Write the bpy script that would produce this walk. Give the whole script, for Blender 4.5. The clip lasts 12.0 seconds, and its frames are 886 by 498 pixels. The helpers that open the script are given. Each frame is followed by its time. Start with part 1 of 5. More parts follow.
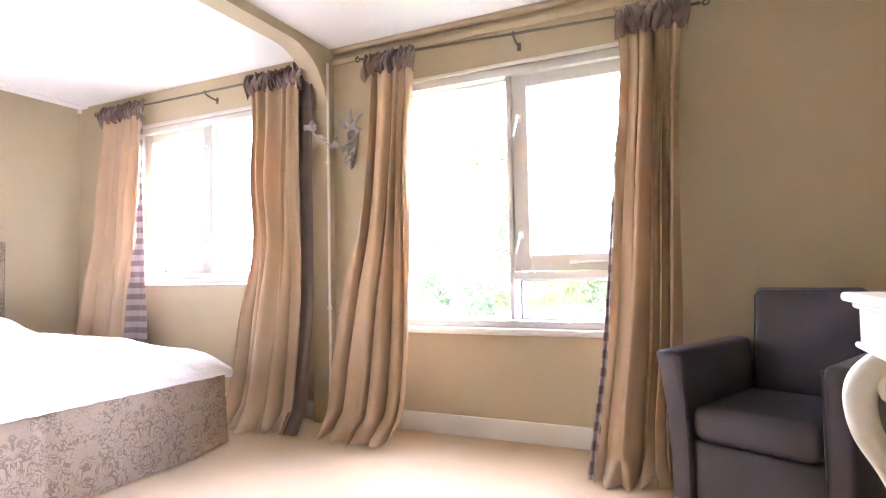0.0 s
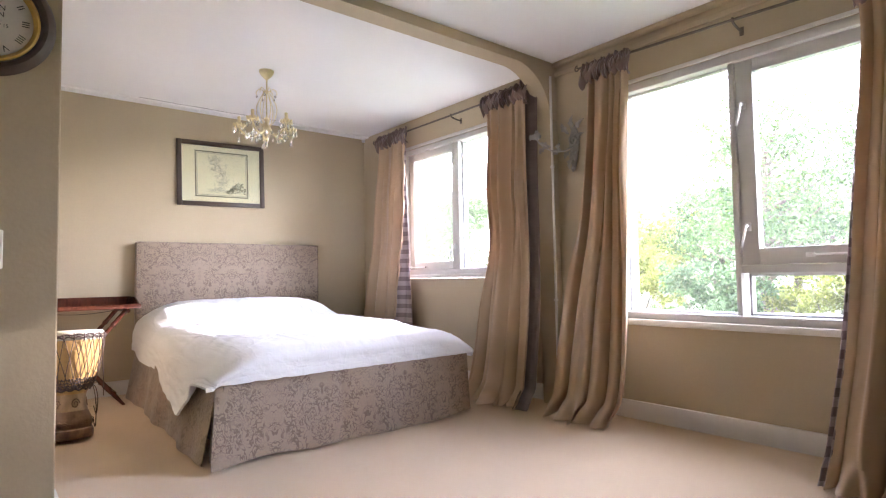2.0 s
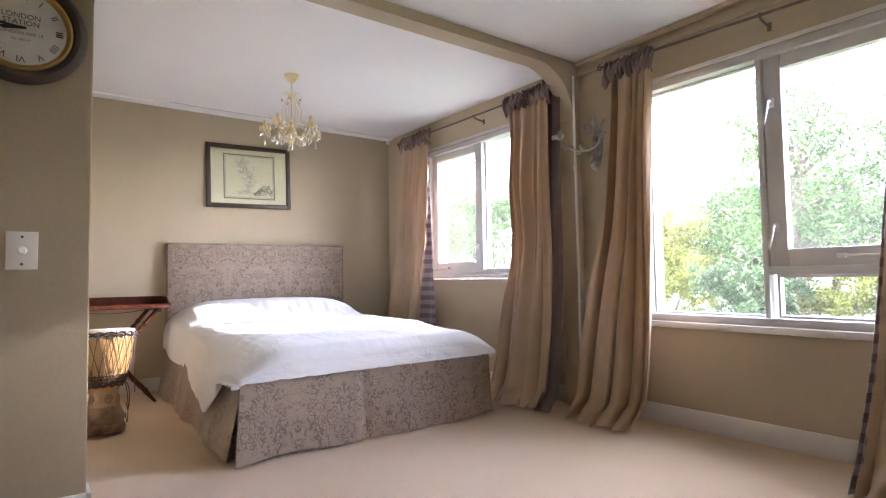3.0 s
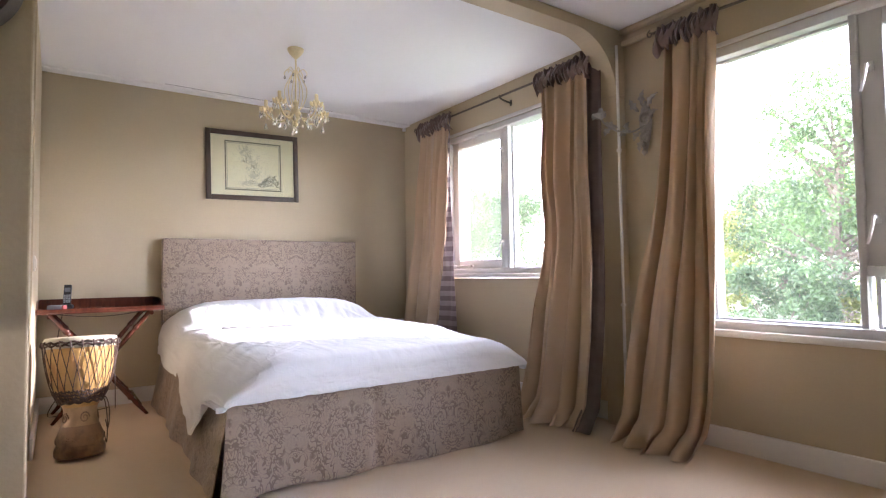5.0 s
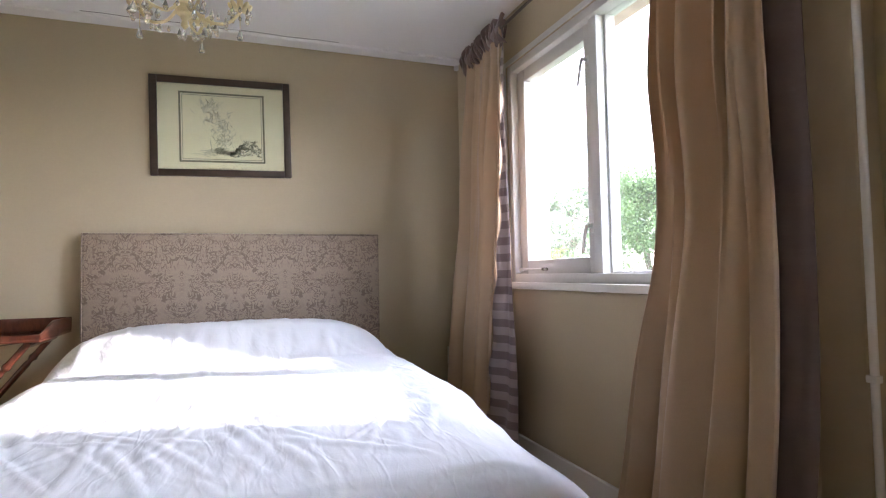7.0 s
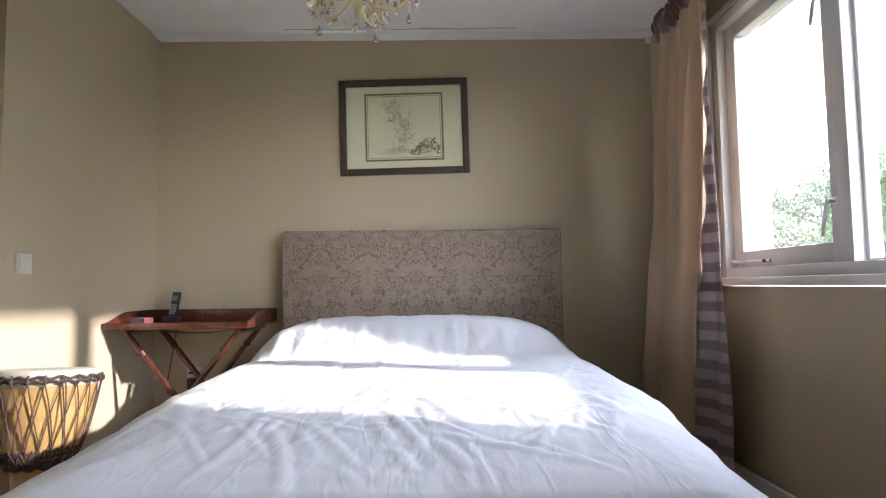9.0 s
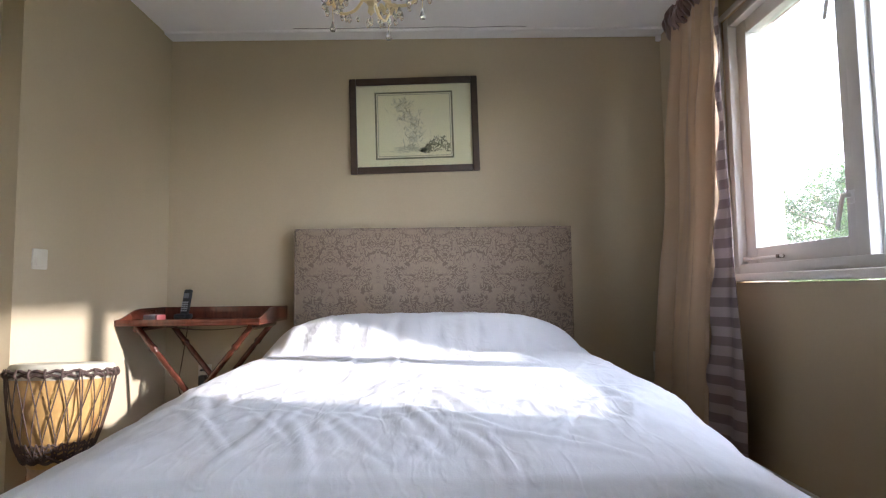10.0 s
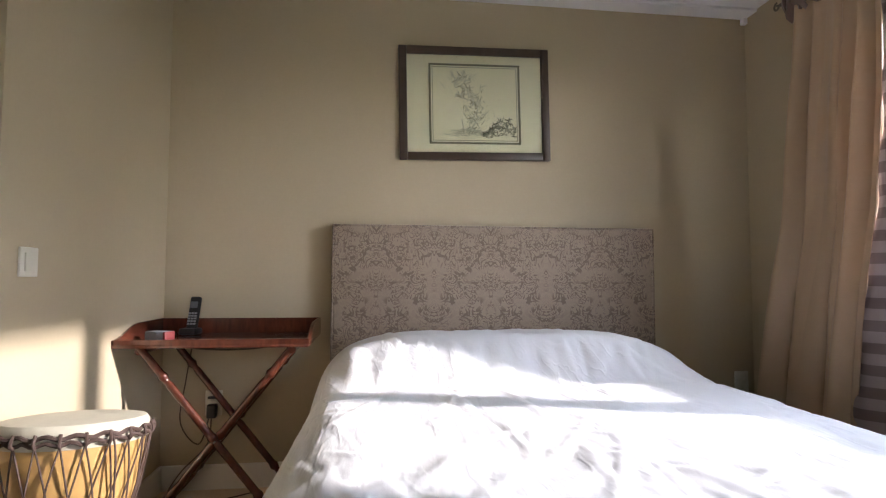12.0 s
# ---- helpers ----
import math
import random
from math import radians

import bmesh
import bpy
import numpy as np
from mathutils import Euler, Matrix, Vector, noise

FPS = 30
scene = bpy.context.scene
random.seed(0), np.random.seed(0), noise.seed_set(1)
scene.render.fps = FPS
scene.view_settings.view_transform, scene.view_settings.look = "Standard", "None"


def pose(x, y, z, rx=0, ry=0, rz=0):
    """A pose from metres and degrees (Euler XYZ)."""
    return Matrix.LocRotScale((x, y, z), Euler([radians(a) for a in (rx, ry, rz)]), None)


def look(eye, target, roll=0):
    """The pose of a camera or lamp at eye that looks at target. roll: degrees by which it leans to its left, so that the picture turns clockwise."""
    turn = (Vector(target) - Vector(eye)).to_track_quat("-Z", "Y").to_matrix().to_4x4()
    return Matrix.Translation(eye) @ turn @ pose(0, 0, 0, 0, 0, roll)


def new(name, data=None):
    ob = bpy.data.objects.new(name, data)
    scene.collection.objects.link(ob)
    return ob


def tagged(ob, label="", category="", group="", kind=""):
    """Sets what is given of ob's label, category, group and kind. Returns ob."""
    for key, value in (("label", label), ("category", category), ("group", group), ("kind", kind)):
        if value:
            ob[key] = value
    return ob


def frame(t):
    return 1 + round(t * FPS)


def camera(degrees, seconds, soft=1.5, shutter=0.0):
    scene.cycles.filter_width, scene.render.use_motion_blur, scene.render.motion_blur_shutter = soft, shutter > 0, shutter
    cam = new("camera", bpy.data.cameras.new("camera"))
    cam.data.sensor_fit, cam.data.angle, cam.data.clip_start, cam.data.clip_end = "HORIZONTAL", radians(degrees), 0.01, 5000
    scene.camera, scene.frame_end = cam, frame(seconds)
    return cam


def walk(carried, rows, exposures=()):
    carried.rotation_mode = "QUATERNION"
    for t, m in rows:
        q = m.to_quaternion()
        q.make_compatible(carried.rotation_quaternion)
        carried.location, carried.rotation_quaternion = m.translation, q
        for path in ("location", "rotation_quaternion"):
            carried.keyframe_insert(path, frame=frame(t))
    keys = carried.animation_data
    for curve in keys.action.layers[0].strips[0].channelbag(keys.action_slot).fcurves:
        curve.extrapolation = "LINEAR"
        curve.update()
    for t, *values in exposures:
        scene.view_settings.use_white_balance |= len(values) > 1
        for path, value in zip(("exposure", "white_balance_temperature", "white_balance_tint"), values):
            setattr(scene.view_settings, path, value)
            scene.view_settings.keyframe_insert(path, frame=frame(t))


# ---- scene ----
cam = camera(77.0, 12.0, 1.2)
EXPOSURES = [(0, 6.75, 6100, 30), (0.4, 6.45, 6100, 30), (1, 6.05, 6100, 29), (1.6, 5.74, 6100, 28), (2.5, 5.37, 6080, 28), (3.2, 5.23, 6050, 28), (5, 5.23, 6020, 28), (7, 4.8, 6030, 23), (7.7, 4.6, 6000, 21), (9.5, 4.38, 6000, 20), (11, 4.34, 6030, 21), (12, 4.37, 6250, 21)]
PATH = [
    (0, (0.162, 0.075, 0.944), (-0.676, 1.889, 1.034), -1.1),
    (0.5, (0.331, -0.017, 0.903), (-0.861, 1.584, 1.016), -0.8),
    (1, (0.458, -0.073, 0.91), (-0.927, 1.366, 1.015), -1.0),
    (1.5, (0.518, -0.073, 0.922), (-0.974, 1.255, 1.02), -1.1),
    (2, (0.538, -0.081, 0.916), (-1.006, 1.186, 1.015), -1.0),
    (2.5, (0.554, -0.065, 0.926), (-1.024, 1.16, 1.023), -1.1),
    (3, (0.57, -0.059, 0.918), (-1.035, 1.132, 1.02), -0.9),
    (3.2, (0.583, -0.045, 0.934), (-1.034, 1.129, 1.027), -1.2),
    (5, (0.147, 0.207, 0.943), (-1.494, 1.347, 1.032), -0.8),
    (5.5, (-0.28, 0.581, 0.951), (-1.927, 1.71, 1.044), -0.9),
    (6, (-0.654, 1.089, 0.985), (-2.326, 2.184, 1.071), -0.9),
    (6.5, (-0.977, 1.521, 0.992), (-2.746, 2.449, 1.079), -1.0),
    (7, (-1.187, 1.721, 1.001), (-3.062, 2.41, 1.086), -1.1),
    (7.5, (-1.317, 1.797, 0.989), (-3.281, 2.166, 1.071), -1.1),
    (7.7, (-1.341, 1.774, 0.972), (-3.318, 2.061, 1.063), -1.0),
    (9.3, (-1.398, 1.831, 0.898), (-3.394, 1.843, 1.033), -0.7),
    (9.5, (-1.395, 1.805, 0.884), (-3.39, 1.824, 1.028), -0.7),
    (10, (-1.395, 1.791, 0.89), (-3.39, 1.798, 1.031), -0.7),
    (10.5, (-1.394, 1.76, 0.891), (-3.389, 1.771, 1.031), -0.7),
    (11, (-1.48, 1.683, 0.914), (-3.475, 1.682, 1.047), -0.6),
    (11.5, (-1.725, 1.374, 0.986), (-3.721, 1.419, 1.1), -0.3),
    (12, (-1.972, 1.099, 0.985), (-3.953, 1.352, 1.096), 0.2),
]
walk(cam, [(t, look(eye, target, roll)) for t, eye, target, roll in PATH],
     exposures=EXPOSURES)

# ---- light ----
SUN = Vector((0.85, 3.22, 1.33)).normalized()      # towards the sun
world = bpy.data.worlds.new("sky")
scene.world = world
world.use_nodes = True
wn = world.node_tree.nodes
sky = wn.new("ShaderNodeTexSky")
sky.sky_type, sky.sun_disc = "NISHITA", False
sky.sun_elevation = math.asin(SUN.z)
sky.sun_rotation = math.atan2(SUN.x, SUN.y)
sky.dust_density, sky.air_density = 0.0, 1.0
wn["Background"].inputs["Strength"].default_value = 0.15
pale = wn.new("ShaderNodeHueSaturation")            # thin high cloud takes most of the blue out
pale.inputs["Saturation"].default_value = 0.35
world.node_tree.links.new(sky.outputs["Color"], pale.inputs["Color"])
world.node_tree.links.new(pale.outputs["Color"], wn["Background"].inputs["Color"])
sun = new("sun", bpy.data.lights.new("sun", "SUN"))
sun.data.energy, sun.data.angle, sun.data.color = 0.42, radians(1.6), (1.0, 0.97, 0.88)
sun.matrix_world = look(SUN * 30, (0, 0, 0))

# ---- materials ----


def material(name, colour, rough=0.6, metal=0.0, vary=0.12, scale=6.0, fine=90.0, bump=0.15, depth=0.004,
             sheen=0.0, coat=0.0, per_object=0.0, through_light=0.0):
    """Two scales of colour variation and a fine relief over one base colour."""
    m = bpy.data.materials.new(name)
    m.use_nodes = True
    nt = m.node_tree
    n, l = nt.nodes, nt.links
    b = n["Principled BSDF"]
    tc = n.new("ShaderNodeTexCoord")
    big, small = n.new("ShaderNodeTexNoise"), n.new("ShaderNodeTexNoise")
    for t, s, d in ((big, scale, 4), (small, fine, 3)):
        t.inputs["Scale"].default_value, t.inputs["Detail"].default_value = s, d
        l.new(tc.outputs["Object"], t.inputs["Vector"])
    add = n.new("ShaderNodeMath")
    add.operation = "MULTIPLY_ADD"
    add.inputs[1].default_value = 0.4
    l.new(small.outputs["Fac"], add.inputs[0])
    l.new(big.outputs["Fac"], add.inputs[2])
    src = add.outputs[0]
    if per_object:
        oi = n.new("ShaderNodeObjectInfo")
        a2 = n.new("ShaderNodeMath")
        a2.operation = "MULTIPLY_ADD"
        a2.inputs[1].default_value = per_object
        l.new(oi.outputs["Random"], a2.inputs[0])
        l.new(src, a2.inputs[2])
        src = a2.outputs[0]
    ramp = n.new("ShaderNodeValToRGB")
    c = Vector(colour)
    ramp.color_ramp.elements[0].position, ramp.color_ramp.elements[1].position = 0.35, 1.05 + per_object
    ramp.color_ramp.elements[0].color = (*(c * (1 - vary)), 1)
    ramp.color_ramp.elements[1].color = (*(c * (1 + vary)), 1)
    l.new(src, ramp.inputs["Fac"])
    l.new(ramp.outputs["Color"], b.inputs["Base Color"])
    b.inputs["Roughness"].default_value, b.inputs["Metallic"].default_value = rough, metal
    b.inputs["Sheen Weight"].default_value, b.inputs["Coat Weight"].default_value = sheen, coat
    bp = n.new("ShaderNodeBump")
    bp.inputs["Strength"].default_value, bp.inputs["Distance"].default_value = bump, depth
    l.new(small.outputs["Fac"], bp.inputs["Height"])
    l.new(bp.outputs["Normal"], b.inputs["Normal"])
    if through_light:
        tr, mx = n.new("ShaderNodeBsdfTranslucent"), n.new("ShaderNodeMixShader")
        mx.inputs[0].default_value = through_light
        l.new(ramp.outputs["Color"], tr.inputs["Color"])
        l.new(b.outputs[0], mx.inputs[1])
        l.new(tr.outputs[0], mx.inputs[2])
        l.new(mx.outputs[0], n["Material Output"].inputs["Surface"])
    return m


def pattern_between(m, build, colour, amount=1.0):
    """Mixes a second colour over the base colour by the mask that build(nodes, links) returns."""
    n, l = m.node_tree.nodes, m.node_tree.links
    b = n["Principled BSDF"]
    old = b.inputs["Base Color"].links[0].from_socket
    mix = n.new("ShaderNodeMix")
    mix.data_type = "RGBA"
    mask = build(n, l)
    k = n.new("ShaderNodeMath")
    k.operation, k.use_clamp = "MULTIPLY", True
    k.inputs[1].default_value = amount
    l.new(mask, k.inputs[0])
    l.new(k.outputs[0], mix.inputs["Factor"])
    l.new(old, mix.inputs["A"])
    mix.inputs["B"].default_value = (*colour, 1)
    l.new(mix.outputs["Result"], b.inputs["Base Color"])
    for link in list(l):
        if link.from_socket == old and link.to_node.type == "BSDF_TRANSLUCENT":
            l.new(mix.outputs["Result"], link.to_socket)
    return m


def damask(n, l):
    """Woven scrolls and leaves, mirrored from one repeat of the cloth to the next."""
    tc, sp, cb = (n.new("ShaderNode" + k) for k in ("TexCoord", "SeparateXYZ", "CombineXYZ"))
    l.new(tc.outputs["Object"], sp.inputs[0])
    fold = n.new("ShaderNodeMath")
    fold.operation = "PINGPONG"
    fold.inputs[1].default_value = 0.29
    l.new(sp.outputs["Y"], fold.inputs[0])
    l.new(sp.outputs["X"], cb.inputs["X"])
    l.new(fold.outputs[0], cb.inputs["Y"])
    l.new(sp.outputs["Z"], cb.inputs["Z"])

    def contours(scale, twist, times, low, high):
        t, m, s, r = (n.new("ShaderNode" + k) for k in ("TexNoise", "Math", "Math", "ValToRGB"))
        t.inputs["Scale"].default_value, t.inputs["Detail"].default_value, t.inputs["Distortion"].default_value = scale, 1.2, twist
        l.new(cb.outputs[0], t.inputs["Vector"])
        m.operation, s.operation = "MULTIPLY", "SINE"
        m.inputs[1].default_value = times
        l.new(t.outputs["Fac"], m.inputs[0])
        l.new(m.outputs[0], s.inputs[0])
        r.color_ramp.elements[0].position, r.color_ramp.elements[1].position = low, high
        l.new(s.outputs[0], r.inputs["Fac"])
        return r.outputs["Color"]

    cut, gap, rp = (n.new("ShaderNode" + k) for k in ("Math", "TexNoise", "ValToRGB"))
    gap.inputs["Scale"].default_value, gap.inputs["Detail"].default_value = 13.0, 1.0
    l.new(cb.outputs[0], gap.inputs["Vector"])
    rp.color_ramp.elements[0].position, rp.color_ramp.elements[1].position = 0.36, 0.48
    rp.color_ramp.elements[0].color = (0.15, 0.15, 0.15, 1)
    l.new(gap.outputs["Fac"], rp.inputs["Fac"])
    cut.operation = "MULTIPLY"
    both = n.new("ShaderNodeMath")
    both.operation = "MAXIMUM"
    l.new(contours(8.5, 2.6, 44.0, 0.55, 0.85), both.inputs[0])
    l.new(contours(14.0, 1.6, 30.0, 0.6, 0.85), both.inputs[1])
    l.new(both.outputs[0], cut.inputs[0])
    l.new(rp.outputs["Color"], cut.inputs[1])
    return cut.outputs[0]


def bands(step, axis, soft=0.08):
    """Even bands across one axis."""
    def build(n, l):
        tc, sp = n.new("ShaderNodeTexCoord"), n.new("ShaderNodeSeparateXYZ")
        l.new(tc.outputs["UV"], sp.inputs[0])
        a = n.new("ShaderNodeMath")
        a.operation = "MULTIPLY"
        a.inputs[1].default_value = math.pi / step
        l.new(sp.outputs[axis], a.inputs[0])
        s = n.new("ShaderNodeMath")
        s.operation = "SINE"
        l.new(a.outputs[0], s.inputs[0])
        r = n.new("ShaderNodeValToRGB")
        r.color_ramp.elements[0].position, r.color_ramp.elements[1].position = 0.0, soft
        l.new(s.outputs[0], r.inputs["Fac"])
        return r.outputs["Color"]
    return build


def patches(scale, low, high, detail=3.0, stretch=(1, 1, 1)):
    def build(n, l):
        tc, mp, t, r = (n.new("ShaderNode" + k) for k in ("TexCoord", "Mapping", "TexNoise", "ValToRGB"))
        mp.inputs["Scale"].default_value = stretch
        l.new(tc.outputs["Object"], mp.inputs["Vector"])
        t.inputs["Scale"].default_value, t.inputs["Detail"].default_value = scale, detail
        l.new(mp.outputs[0], t.inputs["Vector"])
        r.color_ramp.elements[0].position, r.color_ramp.elements[1].position = low, high
        l.new(t.outputs["Fac"], r.inputs["Fac"])
        return r.outputs["Color"]
    return build


def glass(name, haze=0.0):
    m = bpy.data.materials.new(name)
    m.use_nodes = True
    n, l = m.node_tree.nodes, m.node_tree.links
    n.remove(n["Principled BSDF"])
    tr, gl, fr, mx = (n.new("ShaderNode" + k) for k in ("BsdfTransparent", "BsdfGlossy", "LayerWeight", "MixShader"))
    tr.inputs["Color"].default_value = (0.97, 0.985, 0.98, 1)
    gl.inputs["Roughness"].default_value = 0.02
    fr.inputs["Blend"].default_value = 0.5
    pw = n.new("ShaderNodeMath")
    pw.operation = "POWER"
    pw.inputs[1].default_value = 4.0
    sc = n.new("ShaderNodeMath")
    sc.operation = "MULTIPLY_ADD"
    sc.inputs[1].default_value, sc.inputs[2].default_value = 0.7, 0.025
    l.new(fr.outputs["Facing"], pw.inputs[0])
    l.new(pw.outputs[0], sc.inputs[0])
    l.new(sc.outputs[0], mx.inputs[0])
    l.new(tr.outputs[0], mx.inputs[1])
    l.new(gl.outputs[0], mx.inputs[2])
    out = mx.outputs[0]
    if haze:      # dust on the sash panes, a veil of glare on the fixed ones
        df, m2, tx, r = (n.new("ShaderNode" + k) for k in ("BsdfTranslucent", "MixShader", "TexNoise", "MapRange"))
        df.inputs["Color"].default_value = (0.9, 0.9, 0.88, 1)
        tx.inputs["Scale"].default_value, tx.inputs["Detail"].default_value = 3.0, 5.0
        r.inputs["To Min"].default_value, r.inputs["To Max"].default_value = haze * 0.6, haze * 1.4
        l.new(tx.outputs["Fac"], r.inputs["Value"])
        l.new(r.outputs["Result"], m2.inputs[0])
        l.new(out, m2.inputs[1])
        l.new(df.outputs[0], m2.inputs[2])
        out = m2.outputs[0]
    l.new(out, n["Material Output"].inputs["Surface"])
    return m


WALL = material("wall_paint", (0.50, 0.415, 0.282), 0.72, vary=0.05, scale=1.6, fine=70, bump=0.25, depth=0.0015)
# the pier's shade is put into this colour, darker than the wall paint
PLASTER_SHADED = material("rough_plaster_shaded", (0.37, 0.30, 0.195), 0.78, vary=0.09, scale=2.0, fine=60, bump=0.5, depth=0.0018)
CEIL = material("ceiling_paint", (0.86, 0.85, 0.84), 0.8, vary=0.03, scale=1.2, fine=60, bump=0.12, depth=0.001)
CARPET = material("carpet", (0.58, 0.41, 0.235), 0.9, vary=0.10, scale=1.8, fine=420, bump=0.8, depth=0.003, sheen=0.4)
WHITE = material("white_gloss", (0.74, 0.72, 0.68), 0.38, vary=0.05, scale=4, fine=50, bump=0.05, depth=0.001)
FRAME = material("window_paint", (0.62, 0.61, 0.59), 0.42, vary=0.06, scale=5, fine=60, bump=0.08, depth=0.001)
SATIN = material("satin_curtain", (0.55, 0.395, 0.26), 0.36, vary=0.10, scale=2.2, fine=260, bump=0.2, depth=0.0008, sheen=0.1, through_light=0.17)
RUFFLE = material("ruffle_satin", (0.16, 0.10, 0.085), 0.38, vary=0.25, scale=9, fine=160, bump=0.2, depth=0.001, sheen=0.3)
LINING = pattern_between(material("striped_lining", (0.43, 0.35, 0.35), 0.4, vary=0.1, scale=6, fine=220, bump=0.15, depth=0.0006, through_light=0.25),
                         bands(0.043, 1), (0.21, 0.16, 0.16), 0.9)
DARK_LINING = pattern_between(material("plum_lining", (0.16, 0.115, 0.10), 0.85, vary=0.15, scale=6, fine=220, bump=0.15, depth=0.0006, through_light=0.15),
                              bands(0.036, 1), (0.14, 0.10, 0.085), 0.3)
DAMASK = pattern_between(material("damask_cloth", (0.32, 0.243, 0.175), 0.62, vary=0.10, scale=3, fine=320, bump=0.3, depth=0.0008, sheen=0.25),
                         damask, (0.115, 0.074, 0.054), 0.7)
_n, _l = DAMASK.node_tree.nodes, DAMASK.node_tree.links        # the woven figure stands a little proud of the ground
_w = _n.new("ShaderNodeBump")
_w.inputs["Strength"].default_value, _w.inputs["Distance"].default_value, _w.invert = 0.5, 0.003, True
_l.new([x for x in _n if x.type == "MIX"][0].inputs["Factor"].links[0].from_socket, _w.inputs["Height"])
_l.new(_n["Principled BSDF"].inputs["Normal"].links[0].from_socket, _w.inputs["Normal"])
_l.new(_w.outputs["Normal"], _n["Principled BSDF"].inputs["Normal"])
LINEN = material("white_cotton", (0.80, 0.80, 0.81), 0.75, vary=0.03, scale=3, fine=240, bump=0.2, depth=0.0008, sheen=0.1)


def add_creases(m, layers):
    """Fine creases in cloth, laid over the weave: thin ridges of a stretched noise, (scale, stretch, turn, width, strength) each."""
    n, l = m.node_tree.nodes, m.node_tree.links
    b = n["Principled BSDF"]
    for scale, stretch, turn, width, strength in layers:
        tc, mp, t, s, a, r, bp = (n.new("ShaderNode" + k) for k in ("TexCoord", "Mapping", "TexNoise", "Math", "Math", "ValToRGB", "Bump"))
        mp.inputs["Scale"].default_value = (1 / stretch, 1.0, 1.0)
        mp.inputs["Rotation"].default_value = (0, 0, turn)
        t.inputs["Scale"].default_value, t.inputs["Detail"].default_value, t.inputs["Distortion"].default_value = scale, 2.5, 0.35
        l.new(tc.outputs["Object"], mp.inputs["Vector"])
        l.new(mp.outputs[0], t.inputs["Vector"])
        s.operation, a.operation = "SUBTRACT", "ABSOLUTE"
        s.inputs[1].default_value = 0.5
        l.new(t.outputs["Fac"], s.inputs[0])
        l.new(s.outputs[0], a.inputs[0])
        r.color_ramp.elements[0].position, r.color_ramp.elements[1].position = 0.0, width
        r.color_ramp.elements[0].color, r.color_ramp.elements[1].color = (1, 1, 1, 1), (0, 0, 0, 1)
        r.color_ramp.interpolation = "EASE"
        l.new(a.outputs[0], r.inputs["Fac"])
        bp.inputs["Strength"].default_value, bp.inputs["Distance"].default_value = strength, 0.004
        l.new(r.outputs["Color"], bp.inputs["Height"])
        l.new(b.inputs["Normal"].links[0].from_socket, bp.inputs["Normal"])
        l.new(bp.outputs["Normal"], b.inputs["Normal"])


add_creases(LINEN, ((9.0, 4.5, 0.30, 0.05, 0.17), (8.0, 3.5, -0.55, 0.04, 0.11), (22.0, 3.0, 0.1, 0.08, 0.05)))
DARKWOOD = material("dark_frame_wood", (0.06, 0.037, 0.026), 0.4, vary=0.3, scale=14, fine=120, bump=0.15, depth=0.001)
MAHOGANY = pattern_between(material("mahogany", (0.105, 0.029, 0.015), 0.24, vary=0.3, scale=7, fine=110, bump=0.06, depth=0.001, coat=0.5),
                           patches(9, 0.4, 0.7, 4, (1, 6, 1)), (0.05, 0.014, 0.009), 0.8)
DRUMWOOD = pattern_between(material("drum_wood", (0.50, 0.30, 0.105), 0.42, vary=0.25, scale=5, fine=60, bump=0.2, depth=0.002),
                           patches(6, 0.52, 0.66, 2, (3, 3, 0.7)), (0.30, 0.12, 0.035), 0.85)
STAINED = pattern_between(material("stained_wood", (0.26, 0.15, 0.088), 0.5, vary=0.3, scale=8, fine=70, bump=0.3, depth=0.003),
                          patches(10, 0.48, 0.66), (0.055, 0.028, 0.02), 0.8)
FOOTWOOD = pattern_between(material("neck_wood", (0.42, 0.28, 0.16), 0.5, vary=0.3, scale=8, fine=70, bump=0.3, depth=0.003),
                           patches(9, 0.5, 0.7, 3, (1, 1, 0.5)), (0.14, 0.08, 0.045), 0.7)
HIDE = material("drum_hide", (0.50, 0.465, 0.365), 0.65, vary=0.12, scale=9, fine=70, bump=0.3, depth=0.002)
ROPE = material("dark_cord", (0.075, 0.045, 0.035), 0.8, vary=0.35, scale=40, fine=300, bump=0.6, depth=0.002)
LEATHER = material("dark_leather", (0.055, 0.047, 0.060), 0.36, vary=0.2, scale=5, fine=170, bump=0.25, depth=0.0015)
IRON = material("dark_iron", (0.15, 0.125, 0.105), 0.45, 0.7, vary=0.2, scale=12, fine=150)
PEWTER = material("painted_pewter", (0.36, 0.335, 0.30), 0.5, 0.2, vary=0.3, scale=18, fine=120, bump=0.4, depth=0.002)
CHROME = material("bright_metal", (0.78, 0.78, 0.77), 0.28, 0.35, vary=0.08, scale=10, fine=100)
CREAM = material("cream_enamel", (0.74, 0.63, 0.36), 0.45, vary=0.2, scale=25, fine=120, bump=0.2, depth=0.001)
CREAM_TABLE = material("cream_lacquer", (0.66, 0.63, 0.54), 0.4, vary=0.07, scale=6, fine=60, bump=0.1, depth=0.001)
PAPER = material("old_print_paper", (0.80, 0.73, 0.52), 0.8, vary=0.05, scale=5, fine=120)
DIAL = material("clock_dial", (0.62, 0.59, 0.51), 0.6, vary=0.10, scale=12, fine=80)
GOLD = material("gilt_ring", (0.55, 0.36, 0.10), 0.35, 0.8, vary=0.15, scale=14)
INK = material("print_ink", (0.19, 0.175, 0.11), 0.8, vary=0.3, scale=60)
INK_MID = material("brown_ink", (0.36, 0.33, 0.22), 0.8, vary=0.25, scale=50)
INK_LIGHT = material("faded_ink", (0.55, 0.51, 0.37), 0.8, vary=0.18, scale=45)
